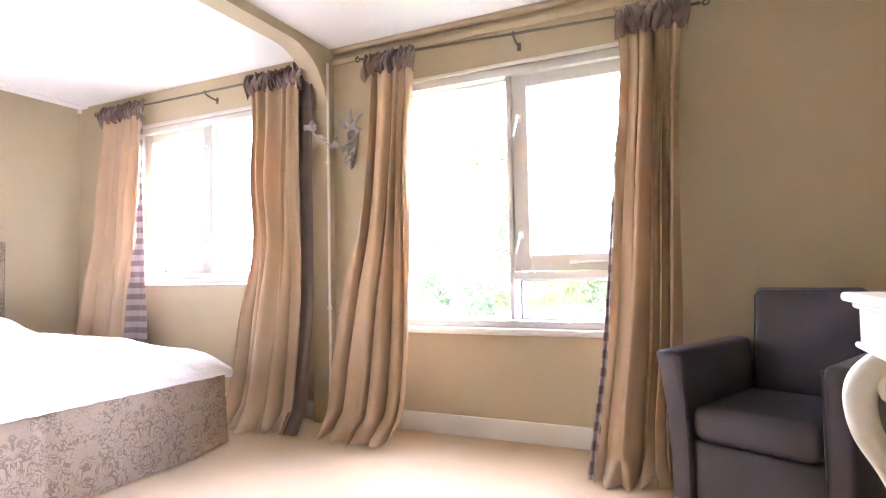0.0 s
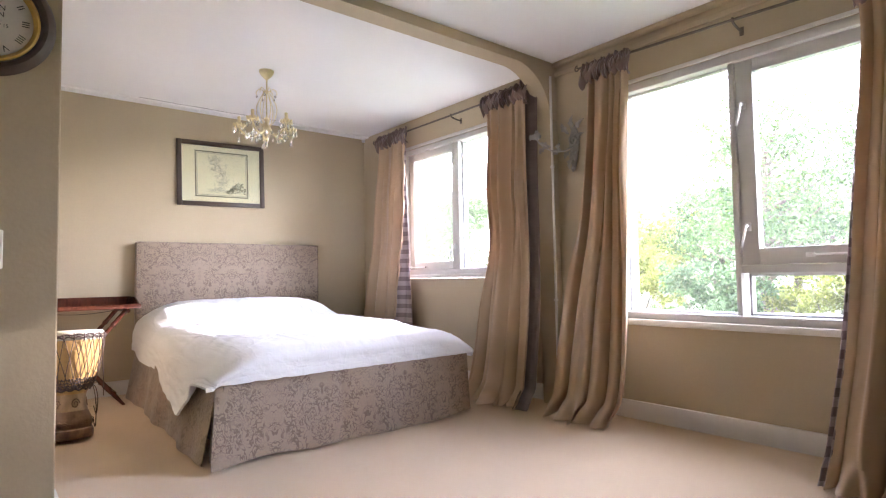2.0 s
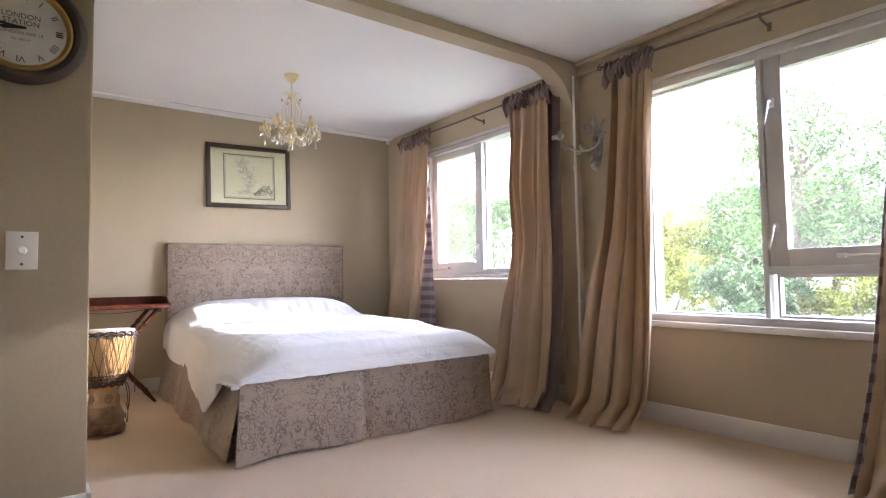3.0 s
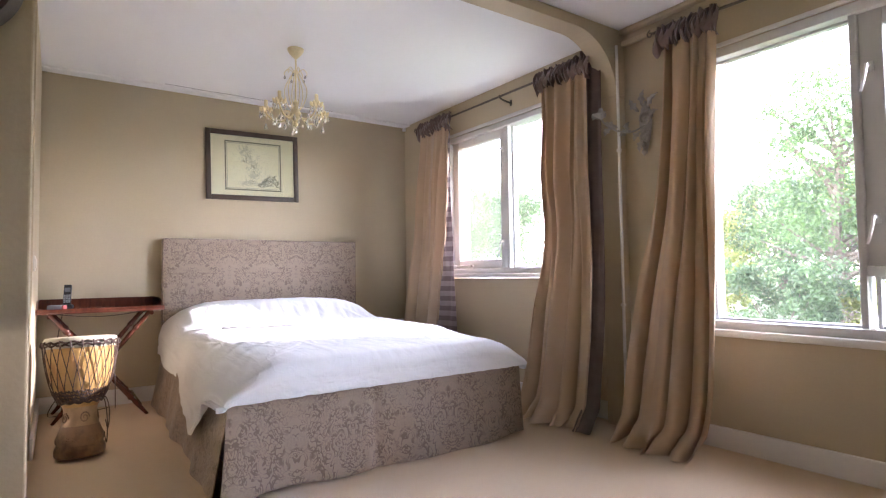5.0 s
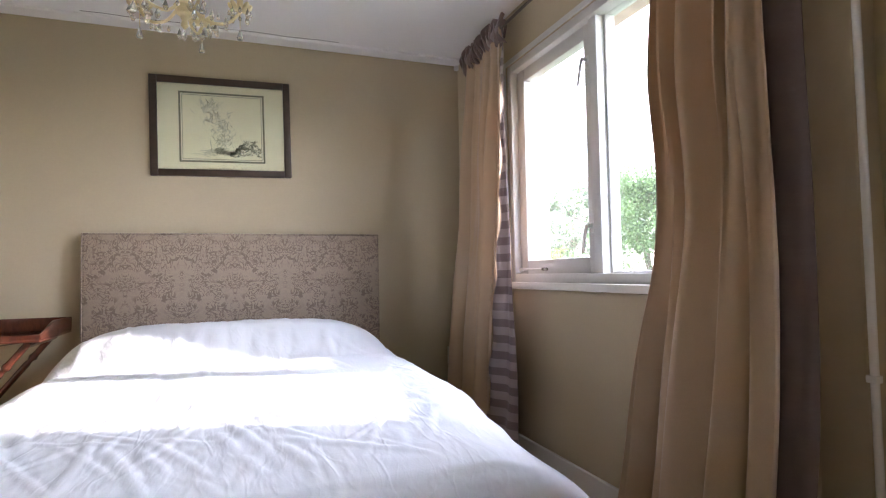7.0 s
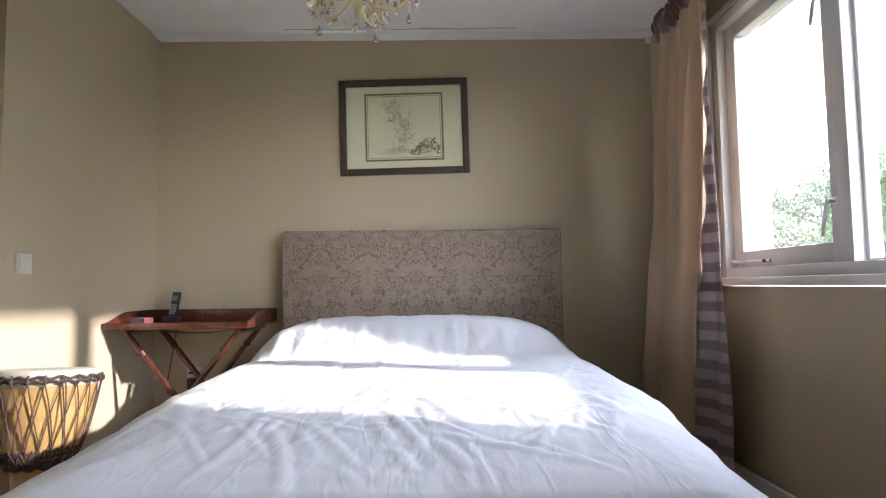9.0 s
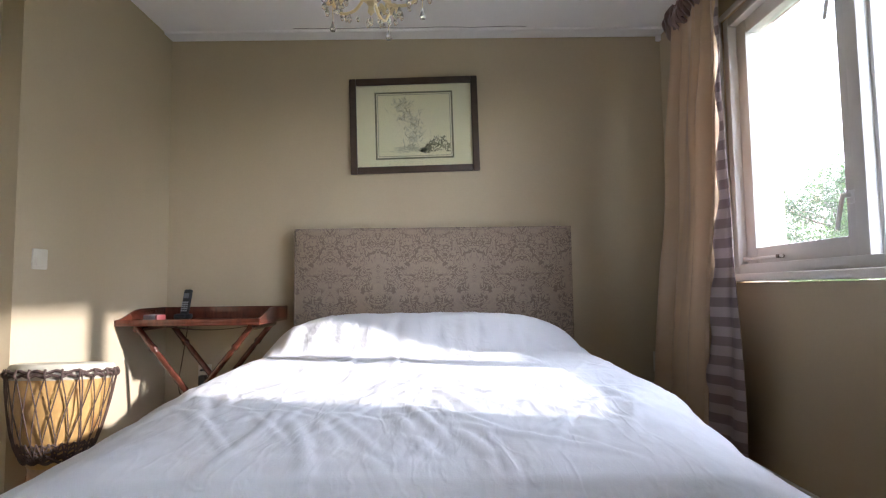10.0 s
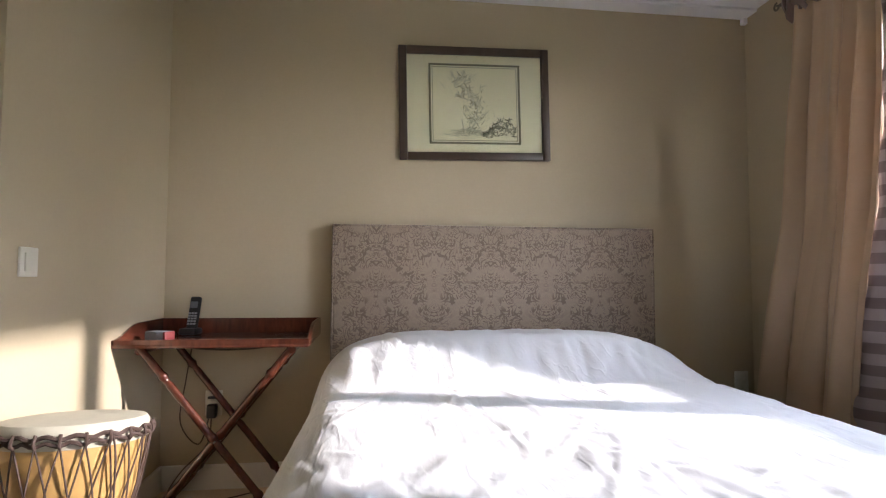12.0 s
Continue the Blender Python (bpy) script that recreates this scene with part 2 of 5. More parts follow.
BLACK = material("black_plastic", (0.012, 0.012, 0.013), 0.45, vary=0.2)
GREYKEY = material("grey_keys", (0.35, 0.36, 0.37), 0.5, vary=0.1)
REDMARK = material("red_card", (0.15, 0.025, 0.025), 0.5, vary=0.1)
GREYBOX = material("grey_card", (0.16, 0.17, 0.19), 0.6, vary=0.15)
IVORY = material("ivory_plastic", (0.70, 0.66, 0.57), 0.4, vary=0.04)
# the slight haze in the clear panes imitates glare from outside
PANE = glass("window_glass", 0.007)
DUSTY = glass("dusty_glass", 0.014)
PICTURE_GLASS = glass("picture_glass")
CRYSTAL = bpy.data.materials.new("crystal")
CRYSTAL.use_nodes = True
_c = CRYSTAL.node_tree.nodes["Principled BSDF"]
_c.inputs["Base Color"].default_value = (0.96, 0.95, 0.88, 1)
_c.inputs["Roughness"].default_value, _c.inputs["IOR"].default_value, _c.inputs["Transmission Weight"].default_value = 0.04, 1.5, 0.85
BRICK = material("outer_brick", (0.40, 0.30, 0.23), 0.85, vary=0.25, scale=14, fine=90, bump=0.6, depth=0.004)
BARK = material("bark", (0.11, 0.085, 0.06), 0.9, vary=0.3, scale=9, fine=60, bump=0.8, depth=0.02)
FENCE = material("weathered_boards", (0.30, 0.29, 0.28), 0.8, vary=0.2, scale=4, fine=60, per_object=0.3)
GRASS = material("lawn", (0.07, 0.11, 0.035), 0.95, vary=0.35, scale=0.9, fine=30, bump=0.6, depth=0.03)


def leaf_material(name, colour):
    m = material(name, colour, 0.5, vary=0.45, scale=0.9, fine=7.0, bump=0.0, through_light=0.38)

    def each_leaf(n, l):
        g, r = n.new("ShaderNodeNewGeometry"), n.new("ShaderNodeValToRGB")
        r.color_ramp.elements[0].position, r.color_ramp.elements[1].position = 0.45, 1.0
        l.new(g.outputs["Random Per Island"], r.inputs["Fac"])
        return r.outputs["Color"]
    return pattern_between(m, each_leaf, tuple(min(0.4, 2.1 * c) for c in colour), 0.8)


LEAF = leaf_material("green_leaves", (0.062, 0.105, 0.03))
LEAF_YELLOW = leaf_material("yellow_green_leaves", (0.15, 0.165, 0.03))
LEAF_DARK = leaf_material("dark_leaves", (0.06, 0.098, 0.036))

# ---- builders ----


def part(name, bm, mat, parent, label="", smooth=True):
    me = bpy.data.meshes.new(name)
    bm.normal_update()
    bm.to_mesh(me)
    bm.free()
    if smooth:
        for p in me.polygons:
            p.use_smooth = True
        me.set_sharp_from_angle(angle=radians(38))
    me.materials.append(mat)
    ob = new(name, me)
    if parent:
        ob.parent = parent
    if label:
        tagged(ob, label)
    return ob


def thing(name, m, label, category, group="", kind=""):
    ob = new(name)
    ob.empty_display_size = 0.1
    ob.matrix_world = m
    return tagged(ob, label, category, group, kind)


def box(bm, x0, x1, y0, y1, z0, z1, bevel=0.0, seg=2):
    r = bmesh.ops.create_cube(bm, size=1)
    vs = r["verts"]
    for v in vs:
        v.co = Vector(((x0 + x1) / 2 + v.co.x * (x1 - x0), (y0 + y1) / 2 + v.co.y * (y1 - y0), (z0 + z1) / 2 + v.co.z * (z1 - z0)))
    if bevel:
        es = list({e for v in vs for e in v.link_edges})
        bmesh.ops.bevel(bm, geom=es, offset=bevel, segments=seg, profile=0.5, affect="EDGES")
    return bm


def block(x0, x1, y0, y1, z0, z1, bevel=0.004, seg=2):
    return box(bmesh.new(), x0, x1, y0, y1, z0, z1, bevel, seg)


def lathe(profile, seg=28, bm=None, closed=True):
    """Turns (radius, height) pairs about z."""
    bm = bm or bmesh.new()
    rings = []
    for r, z in profile:
        rings.append([bm.verts.new((r * math.cos(2 * math.pi * i / seg), r * math.sin(2 * math.pi * i / seg), z)) for i in range(seg)])
    for a, b in zip(rings, rings[1:]):
        for i in range(seg):
            bm.faces.new((a[i], a[(i + 1) % seg], b[(i + 1) % seg], b[i]))
    if closed:
        bm.faces.new(rings[0][::-1])
        bm.faces.new(rings[-1])
    return bm


def tube(points, radius, seg=8, bm=None, taper=None):
    """A round bar along a line of points."""
    bm = bm or bmesh.new()
    pts = [Vector(p) for p in points]
    rings = []
    side = None
    for i, p in enumerate(pts):
        d = (pts[min(i + 1, len(pts) - 1)] - pts[max(i - 1, 0)]).normalized()
        if side is None:
            side = d.orthogonal().normalized()
        side = (side - d * side.dot(d)).normalized()
        up = d.cross(side)
        r = radius if taper is None else radius * taper[i]
        rings.append([bm.verts.new(p + r * (side * math.cos(2 * math.pi * k / seg) + up * math.sin(2 * math.pi * k / seg))) for k in range(seg)])
    for a, b in zip(rings, rings[1:]):
        for k in range(seg):
            bm.faces.new((a[k], a[(k + 1) % seg], b[(k + 1) % seg], b[k]))
    bm.faces.new(rings[0][::-1])
    bm.faces.new(rings[-1])
    return bm


def curve_points(points, n=10):
    """A smooth line (Catmull-Rom) through points."""
    p = [Vector(q) for q in points]
    p = [2 * p[0] - p[1]] + p + [2 * p[-1] - p[-2]]
    out = []
    for i in range(1, len(p) - 2):
        for k in range(n):
            t = k / n
            a, b, c, d = p[i - 1], p[i], p[i + 1], p[i + 2]
            out.append(0.5 * (2 * b + (c - a) * t + (2 * a - 5 * b + 4 * c - d) * t * t + (3 * b - a - 3 * c + d) * t ** 3))
    return out + [p[-2]]


def sheet(f, nu, nv, thick=0.0, uv=None):
    """A cloth: f(u, v) over the unit square, with a back at the given thickness."""
    bm = bmesh.new()
    g = [[Vector(f(i / nu, j / nv)) for j in range(nv + 1)] for i in range(nu + 1)]
    front = [[bm.verts.new(p) for p in row] for row in g]
    lay = bm.loops.layers.uv.new("UVMap") if uv else None

    def face(vs, ij):
        fc = bm.faces.new(vs)
        if uv:
            for lo, (i, j) in zip(fc.loops, ij):
                lo[lay].uv = uv(i / nu, j / nv)
    for i in range(nu):
        for j in range(nv):
            ij = ((i, j), (i + 1, j), (i + 1, j + 1), (i, j + 1))
            face([front[a][b] for a, b in ij], ij)
    if thick:
        bm.normal_update()
        back = [[bm.verts.new(v.co - v.normal * thick) for v in row] for row in front]
        for i in range(nu):
            for j in range(nv):
                ij = ((i, j + 1), (i + 1, j + 1), (i + 1, j), (i, j))
                face([back[a][b] for a, b in ij], ij)
        rim = [(i, 0) for i in range(nu)] + [(nu, j) for j in range(nv)] + [(i, nv) for i in range(nu, 0, -1)] + [(0, j) for j in range(nv, 0, -1)]
        for k, a in enumerate(rim):
            b = rim[(k + 1) % len(rim)]
            face((front[b[0]][b[1]], front[a[0]][a[1]], back[a[0]][a[1]], back[b[0]][b[1]]), (b, a, a, b))
        bmesh.ops.recalc_face_normals(bm, faces=bm.faces)
    return bm


def prism(outline, axis, a, b, bevel=0.0):
    """Extrudes a closed outline of pairs along an axis from a to b."""
    bm = bmesh.new()

    def at(p, q):
        return {"x": (q, p[0], p[1]), "y": (p[0], q, p[1]), "z": (p[0], p[1], q)}[axis]
    lo = [bm.verts.new(at(p, a)) for p in outline]
    hi = [bm.verts.new(at(p, b)) for p in outline]
    n = len(outline)
    bm.faces.new(lo)
    bm.faces.new(hi[::-1])
    for i in range(n):
        bm.faces.new((lo[(i + 1) % n], lo[i], hi[i], hi[(i + 1) % n]))
    bmesh.ops.recalc_face_normals(bm, faces=bm.faces)
    if bevel:
        bmesh.ops.bevel(bm, geom=bm.edges[:], offset=bevel, segments=2, affect="EDGES", clamp_overlap=True)
    return bm


def bars(name, mat, parent, pieces, bevel=0.004):
    """One framework out of several bars: (x0, x1, y0, y1, z0, z1)."""
    bm = bmesh.new()
    for p in pieces:
        box(bm, *p, bevel)
    return part(name, bm, mat, parent)


def wob(x, y, z, s=1.0):
    return noise.noise(Vector((x * s, y * s, z * s)))


def ease(a, b, t):
    t = min(1, max(0, (t - a) / (b - a)))
    return t * t * (3 - 2 * t)

# ---- structure ----
FZ, CZ = -0.025, 2.49                  # floor and ceiling
WX, EX, NY, SY = -4.84, 1.14, 3.20, -2.7
BX0, BX1, PIER = -2.22, -2.085, 0.135  # beam between the two halves of the room, and the end of the pier under it
W1 = (-4.085, -2.33, 0.94, 2.195)
W2 = (-1.62, -0.05, 0.62, 2.17)


def structure(name, bm, mat, label, category="wall"):
    return tagged(part(name, bm, mat, None, smooth=False), label, category, kind="structure")


structure("floor", block(WX - 0.3, EX + 0.3, SY - 0.3, NY + 0.02, FZ - 0.15, FZ, 0), CARPET, "beige fitted carpet with a soft short pile", "floor")
structure("ceiling", block(WX - 0.3, EX + 0.3, SY - 0.3, NY + 0.30, CZ, CZ + 0.15, 0), CEIL, "matt white painted plaster ceiling", "ceiling")

north = bmesh.new()
xs = [WX - 0.3, W1[0], W1[1], W2[0], W2[1], EX + 0.3]
for a, b in ((0, 1), (2, 3), (4, 5)):
    box(north, xs[a], xs[b], NY, NY + 0.16, FZ, CZ)
for w in (W1, W2):
    box(north, w[0], w[1], NY, NY + 0.16, FZ, w[2] - 0.04)
    box(north, w[0], w[1], NY, NY + 0.16, w[3], CZ)
structure("wall_north", north, WALL, "taupe painted wall pierced by two windows")
outer = bmesh.new()
for a, b in ((0, 1), (2, 3), (4, 5)):
    box(outer, xs[a], xs[b], NY + 0.17, NY + 0.27, FZ - 0.3, CZ + 0.3)
for w in (W1, W2):
    box(outer, w[0], w[1], NY + 0.17, NY + 0.27, FZ - 0.3, w[2] - 0.06)
    box(outer, w[0], w[1], NY + 0.17, NY + 0.27, w[3], CZ + 0.3)
structure("wall_outer", outer, BRICK, "brown brick outer leaf of the window wall")
structure("wall_west", block(WX - 0.25, WX, SY - 0.3, NY, FZ, CZ, 0), WALL, "taupe painted wall behind the bed")
structure("wall_south_recess", block(WX, -3.60, -0.25, 0.10, FZ, CZ, 0), WALL, "taupe painted side wall of the sleeping corner")
structure("wall_south_passage", block(-3.60, BX0, -0.25, 0.012, FZ, CZ, 0), WALL, "taupe painted side wall, set back a little")
structure("wall_pier", block(BX0, BX1, SY, PIER, FZ, CZ, 0.006), PLASTER_SHADED, "rough plastered taupe pier that carries the clock, with shade in its colour")
structure("wall_south", block(BX1, EX + 0.25, SY - 0.25, SY, FZ, CZ, 0), WALL, "plain taupe painted wall")
structure("wall_east", block(EX, EX + 0.25, SY, NY, FZ, CZ, 0), WALL, "plain taupe painted wall behind the console table")

# beam with rounded haunches, and the pilaster under its far end
BZ, R = 2.425, 0.36
yN = NY - 0.085
arc_n = [(yN - R + R * math.sin(a), BZ - R + R * math.cos(a)) for a in [i * math.pi / 28 for i in range(15)]]
arc_s = [(PIER + R - R * math.sin(a), BZ - R + R * math.cos(a)) for a in [i * math.pi / 28 for i in range(14, -1, -1)]]
outline = [(PIER, CZ + 0.004)] + arc_s + arc_n + [(NY, BZ - R), (NY, CZ + 0.004)]
structure("beam", prism(outline, "x", BX0, BX1), WALL, "slim taupe ceiling beam with rounded haunches", "beam")
structure("pilaster", block(BX0, BX1, yN, NY, FZ, BZ - R, 0.006), WALL, "slim taupe pilaster below the beam", "pilaster")


def skirting(name, x0, x1, y0, y1):
    bm = bmesh.new()
    box(bm, x0, x1, y0, y1, FZ, FZ + 0.118, 0.005)
    return structure(name, bm, WHITE, "white gloss painted skirting board", "skirting")


skirting("baseboard_north", WX + 0.018, BX0, NY - 0.018, NY)
skirting("baseboard_main", BX1, EX, NY - 0.02, NY)
skirting("baseboard_west", WX, WX + 0.018, 0.10, NY)
skirting("baseboard_recess", WX + 0.018, -3.60, 0.10, 0.118)
skirting("baseboard_passage", -3.60, BX0, 0.012, 0.030)
skirting("baseboard_pier_end", BX0, BX1 + 0.016, PIER, PIER + 0.016)
skirting("baseboard_pier", BX1, BX1 + 0.016, SY, PIER)
skirting("baseboard_east", EX - 0.018, EX, SY, NY - 0.02)
structure("trim_west", block(WX, WX + 0.11, 0.10, NY, CZ - 0.016, CZ + 0.002, 0.005), CEIL, "white ceiling edge strip with a crack beside it", "moulding")
structure("trim_corner", block(WX, WX + 0.03, NY - 0.03, NY, CZ - 0.05, CZ - 0.016, 0.006), CEIL, "small white corner block under the ceiling", "moulding")
structure("trim_batten", block(BX1, EX, NY - 0.028, NY, 2.385, 2.425, 0.008), WALL, "taupe painted batten above the curtain rod", "moulding")
structure("trim_cornice", block(BX1, EX, NY - 0.05, NY, CZ - 0.03, CZ + 0.002, 0.010), WALL, "taupe painted strip along the ceiling", "moulding")
crack = bmesh.new()
tube([(WX + 0.13 + 0.006 * math.sin(i * 1.7), 0.9 + 0.11 * i, CZ) for i in range(14)], 0.0022, 4, crack)
structure("trim_crack", crack, DARKWOOD, "fine dark crack in the ceiling paint", "crack")


def handle(parent, x, y, z, tilt=12):
    """A casement fastener: a plate, a pivot and a hanging lever."""
    h = part("handle", block(x - 0.012, x + 0.020, y - 0.010, y, z - 0.008, z + 0.040, 0.004), CHROME, parent, "white and steel casement fastener")
    part("pivot", tube([(x, y - 0.008, z + 0.022), (x, y - 0.035, z + 0.022)], 0.009, 10), CHROME, h)
    a = radians(tilt)
    part("lever", tube(curve_points([(x, y - 0.033, z + 0.026), (x - 0.004, y - 0.042, z - 0.02), (x - 0.11 * math.sin(a), y - 0.045, z - 0.10)], 5), 0.0075, 8,
                       taper=[1.1, 1, 1, 1, 1, 1, 1, 1, 1, 0.9, 0.8]), CHROME, h)


def stay(parent, x0, x1, y, z):
    s = part("stay_bar", tube([(x0, y - 0.018, z), (x1, y - 0.018, z)], 0.006, 8), CHROME, parent, "casement stay bar with a pin")
    part("stay_pin", tube([(x1 - 0.02, y, z), (x1 - 0.02, y - 0.03, z)], 0.008, 8), IRON, s)
    part("stay_hinge", block(x0 - 0.03, x0 + 0.01, y - 0.02, y, z - 0.012, z + 0.012, 0.004), CHROME, s)


def hinge(parent, x, y, z):
    part("hinge", tube([(x, y - 0.006, z - 0.045), (x, y - 0.006, z + 0.045)], 0.009, 8), FRAME, parent)


def pane(parent, x0, x1, z0, z1, y, mat=PANE):
    p = part("pane", block(x0, x1, y - 0.002, y + 0.002, z0, z1, 0), mat, parent, smooth=False)
    p.visible_shadow = False
    return p


def ring(name, parent, x0, x1, z0, z1, l, r, b, t, y0, y1, mat=FRAME):
    """A rectangular frame with its own width on every side."""
    return bars(name, mat, parent, [(x0, x0 + l, y0, y1, z0, z1), (x1 - r, x1, y0, y1, z0, z1),
                                    (x0 + l, x1 - r, y0 + 0.002, y1 - 0.002, z0, z0 + b), (x0 + l, x1 - r, y0 + 0.002, y1 - 0.002, z1 - t, z1)])


YF = 3.262
w1 = thing("window_1", pose(0, 0, 0), "off-white wooden casement window, closed, over the bed side", "window", kind="structure")
x0, x1, z0, z1 = W1
ring("window_frame", w1, x0, x1, z0, z1, 0.045, 0.06, 0.045, 0.045, NY + 0.008, YF + 0.07)
bars("mullion", FRAME, w1, [(-3.312, -3.252, NY + 0.03, YF + 0.069, z0 + 0.04, z1 - 0.04)])
sash = ring("sash", w1, -4.045, -3.315, 0.982, 2.155, 0.082, 0.062, 0.078, 0.072, YF - 0.012, YF + 0.05)
pane(sash, -3.97, -3.37, 1.05, 2.09, YF + 0.03, DUSTY)
handle(sash, -3.345, YF - 0.012, 1.955)
handle(sash, -3.345, YF - 0.012, 1.18)
stay(sash, -4.02, -3.74, YF - 0.012, 1.01)
for z in (1.15, 1.56, 2.02):
    hinge(sash, -4.047, YF - 0.012, z)
ring("fixed_light", w1, -3.257, -2.385, 0.98, 2.16, 0.02, 0.02, 0.015, 0.012, YF + 0.01, YF + 0.06)
pane(w1, -3.242, -2.40, 0.99, 2.155, YF + 0.035)
part("window_sill", block(x0 - 0.05, x1 + 0.02, NY - 0.035, YF + 0.004, 0.905, 0.94, 0.006), WHITE, w1, "white painted window sill")
part("window_sill", block(x0, x1, YF + 0.072, NY + 0.31, 0.86, 0.90, 0.006), WHITE, w1)
part("reveal", block(x0 - 0.02, x0, NY - 0.006, NY + 0.007, z0, z1 + 0.03, 0.003), FRAME, w1)
part("reveal", block(x0, x1, NY - 0.006, NY + 0.007, z1, z1 + 0.03, 0.003), FRAME, w1)

w2 = thing("window_2", pose(0, 0, 0), "wide off-white wooden window with a top-hung sash, closed", "window", kind="structure")
x0, x1, z0, z1 = W2
ring("window_frame", w2, x0, x1, z0, z1, 0.05, 0.05, 0.045, 0.05, NY + 0.008, YF + 0.07)
bars("mullion", FRAME, w2, [(-0.865, -0.835, NY + 0.03, YF + 0.069, z0 + 0.04, z1 - 0.045), (-0.835, -0.10, NY + 0.03, YF + 0.069, 0.905, 0.95)])
ring("fixed_light", w2, -1.575, -0.86, 0.66, 2.125, 0.018, 0.012, 0.018, 0.018, YF + 0.012, YF + 0.06)
pane(w2, -1.56, -0.87, 0.675, 2.11, YF + 0.035)
ring("fixed_light", w2, -0.815, -0.095, 0.662, 0.908, 0.018, 0.018, 0.018, 0.02, YF + 0.012, YF + 0.06)
pane(w2, -0.80, -0.11, 0.677, 0.892, YF + 0.035)
sash = ring("sash", w2, -0.832, -0.085, 0.952, 2.125, 0.092, 0.075, 0.092, 0.078, YF - 0.014, YF + 0.05)
pane(sash, -0.745, -0.155, 1.04, 2.05, YF + 0.03, DUSTY)
handle(sash, -0.795, YF - 0.014, 1.845)
handle(sash, -0.795, YF - 0.014, 1.15)
stay(sash, -0.48, -0.16, YF - 0.014, 0.998)
part("window_sill", block(x0 - 0.03, x1 + 0.05, NY - 0.035, YF + 0.004, 0.583, 0.62, 0.006), WHITE, w2, "white painted window sill")
part("window_sill", block(x0, x1, YF + 0.072, NY + 0.31, 0.54, 0.58, 0.006), WHITE, w2)
part("reveal", block(x0, x1, NY - 0.012, NY + 0.007, z1, z1 + 0.022, 0.003), WHITE, w2)

# ---- bed ----
BY0, BY1, HEAD, FOOT = 0.86, 2.52, -4.72, -2.42
bed = thing("bed", pose(-3.6, 1.7, FZ), "double bed with a patterned mauve-brown valance down to the carpet", "bed")
back = Matrix.Translation((-3.6, 1.7, FZ)).inverted()


def under(bm):
    """Moves a mesh from the room's place into the bed's own."""
    bmesh.ops.transform(bm, matrix=back, verts=bm.verts)
    return bm


hb = block(WX + 0.006, WX + 0.085, 0.90, 2.585, FZ + 0.02, 1.262, 0.022, 3)
bmesh.ops.subdivide_edges(hb, edges=[e for e in hb.edges if e.calc_length() > 0.3], cuts=6, use_grid_fill=True)
part("headboard", under(hb), DAMASK, bed, "upholstered headboard in mauve-brown damask")
part("piping", under(tube([(WX + 0.082, 0.907, 0.3), (WX + 0.082, 0.907, 1.255), (WX + 0.082, 2.578, 1.255), (WX + 0.082, 2.578, 0.3)], 0.006, 6)), DAMASK, bed)
part("mattress", under(block(HEAD, FOOT - 0.05, BY0 + 0.06, BY1 - 0.06, 0.33, 0.43, 0.04, 3)), LINEN, bed, "white covered mattress")
part("bed_base", under(block(HEAD, FOOT - 0.04, BY0 + 0.03, BY1 - 0.03, FZ + 0.05, 0.33, 0.02)), DARKWOOD, bed)


def valance_front(u, v):
    y = BY0 - 0.035 + (BY1 - BY0 + 0.04) * u
    z = 0.385 - (0.385 - FZ - 0.006 - 0.020 * max(0, math.sin(u * 7.2 + 0.6)) ** 2) * v
    x = FOOT + 0.015 + v * (0.055 + 0.012 * math.sin(u * 11) + 0.010 * math.sin(u * 23 + 1)) + 0.004 * wob(u * 9, v * 4, 0)
    x += 0.035 * v * ease(0.10, 0.0, u) - 0.01 * (abs(u - 0.42) < 0.01)
    return x, y - 0.05 * v * ease(0.12, 0.0, u), z


def valance_side(y_at, sign):
    def f(u, v):
        x = HEAD + (FOOT + 0.02 - HEAD) * u
        z = 0.385 - (0.385 - FZ - 0.006) * v
        y_here = y_at + (0.07 * (1 - u) ** 0.7 if sign < 0 else 0)
        y = y_here + sign * (0.018 + v * (0.075 + 0.014 * math.sin(u * 17) + 0.008 * math.sin(u * 41)))
        return x - 0.05 * v * ease(0.9, 1.0, u), y, z
    return f


part("valance_front", under(sheet(valance_front, 70, 12, 0.004)), DAMASK, bed, "damask valance panel with a split corner pleat")
part("valance_side", under(sheet(valance_side(BY0 - 0.01, -1), 60, 10, -0.004)), DAMASK, bed)
part("valance_side", under(sheet(valance_side(BY1 - 0.01, 1), 60, 10, 0.004)), DAMASK, bed)
part("valance_pleat", under(sheet(lambda u, v: (FOOT - 0.06 + 0.09 * u - 0.02 * v, BY0 - 0.012 + 0.02 * u - 0.02 * v, 0.38 - (0.385 - FZ - 0.008) * v), 6, 8, 0.004)), DAMASK, bed)


crease_rnd = random.Random(5)
CREASES = []
for k in range(150):
    cx, cy = crease_rnd.uniform(-4.55, -2.45), crease_rnd.uniform(0.9, 2.5)
    turn = crease_rnd.gauss(0.0, 0.45) if cx > -3.6 else crease_rnd.gauss(0.0, 0.8)
    if k > 125:                                   # a gathered knot near the foot
        cx, cy, turn = crease_rnd.gauss(-2.85, 0.18), crease_rnd.gauss(1.60, 0.30), crease_rnd.gauss(0.5, 0.4)
    CREASES.append((cx, cy, math.cos(turn), math.sin(turn), crease_rnd.uniform(0.07, 0.24), crease_rnd.uniform(0.009, 0.018), crease_rnd.uniform(0.002, 0.0055)))


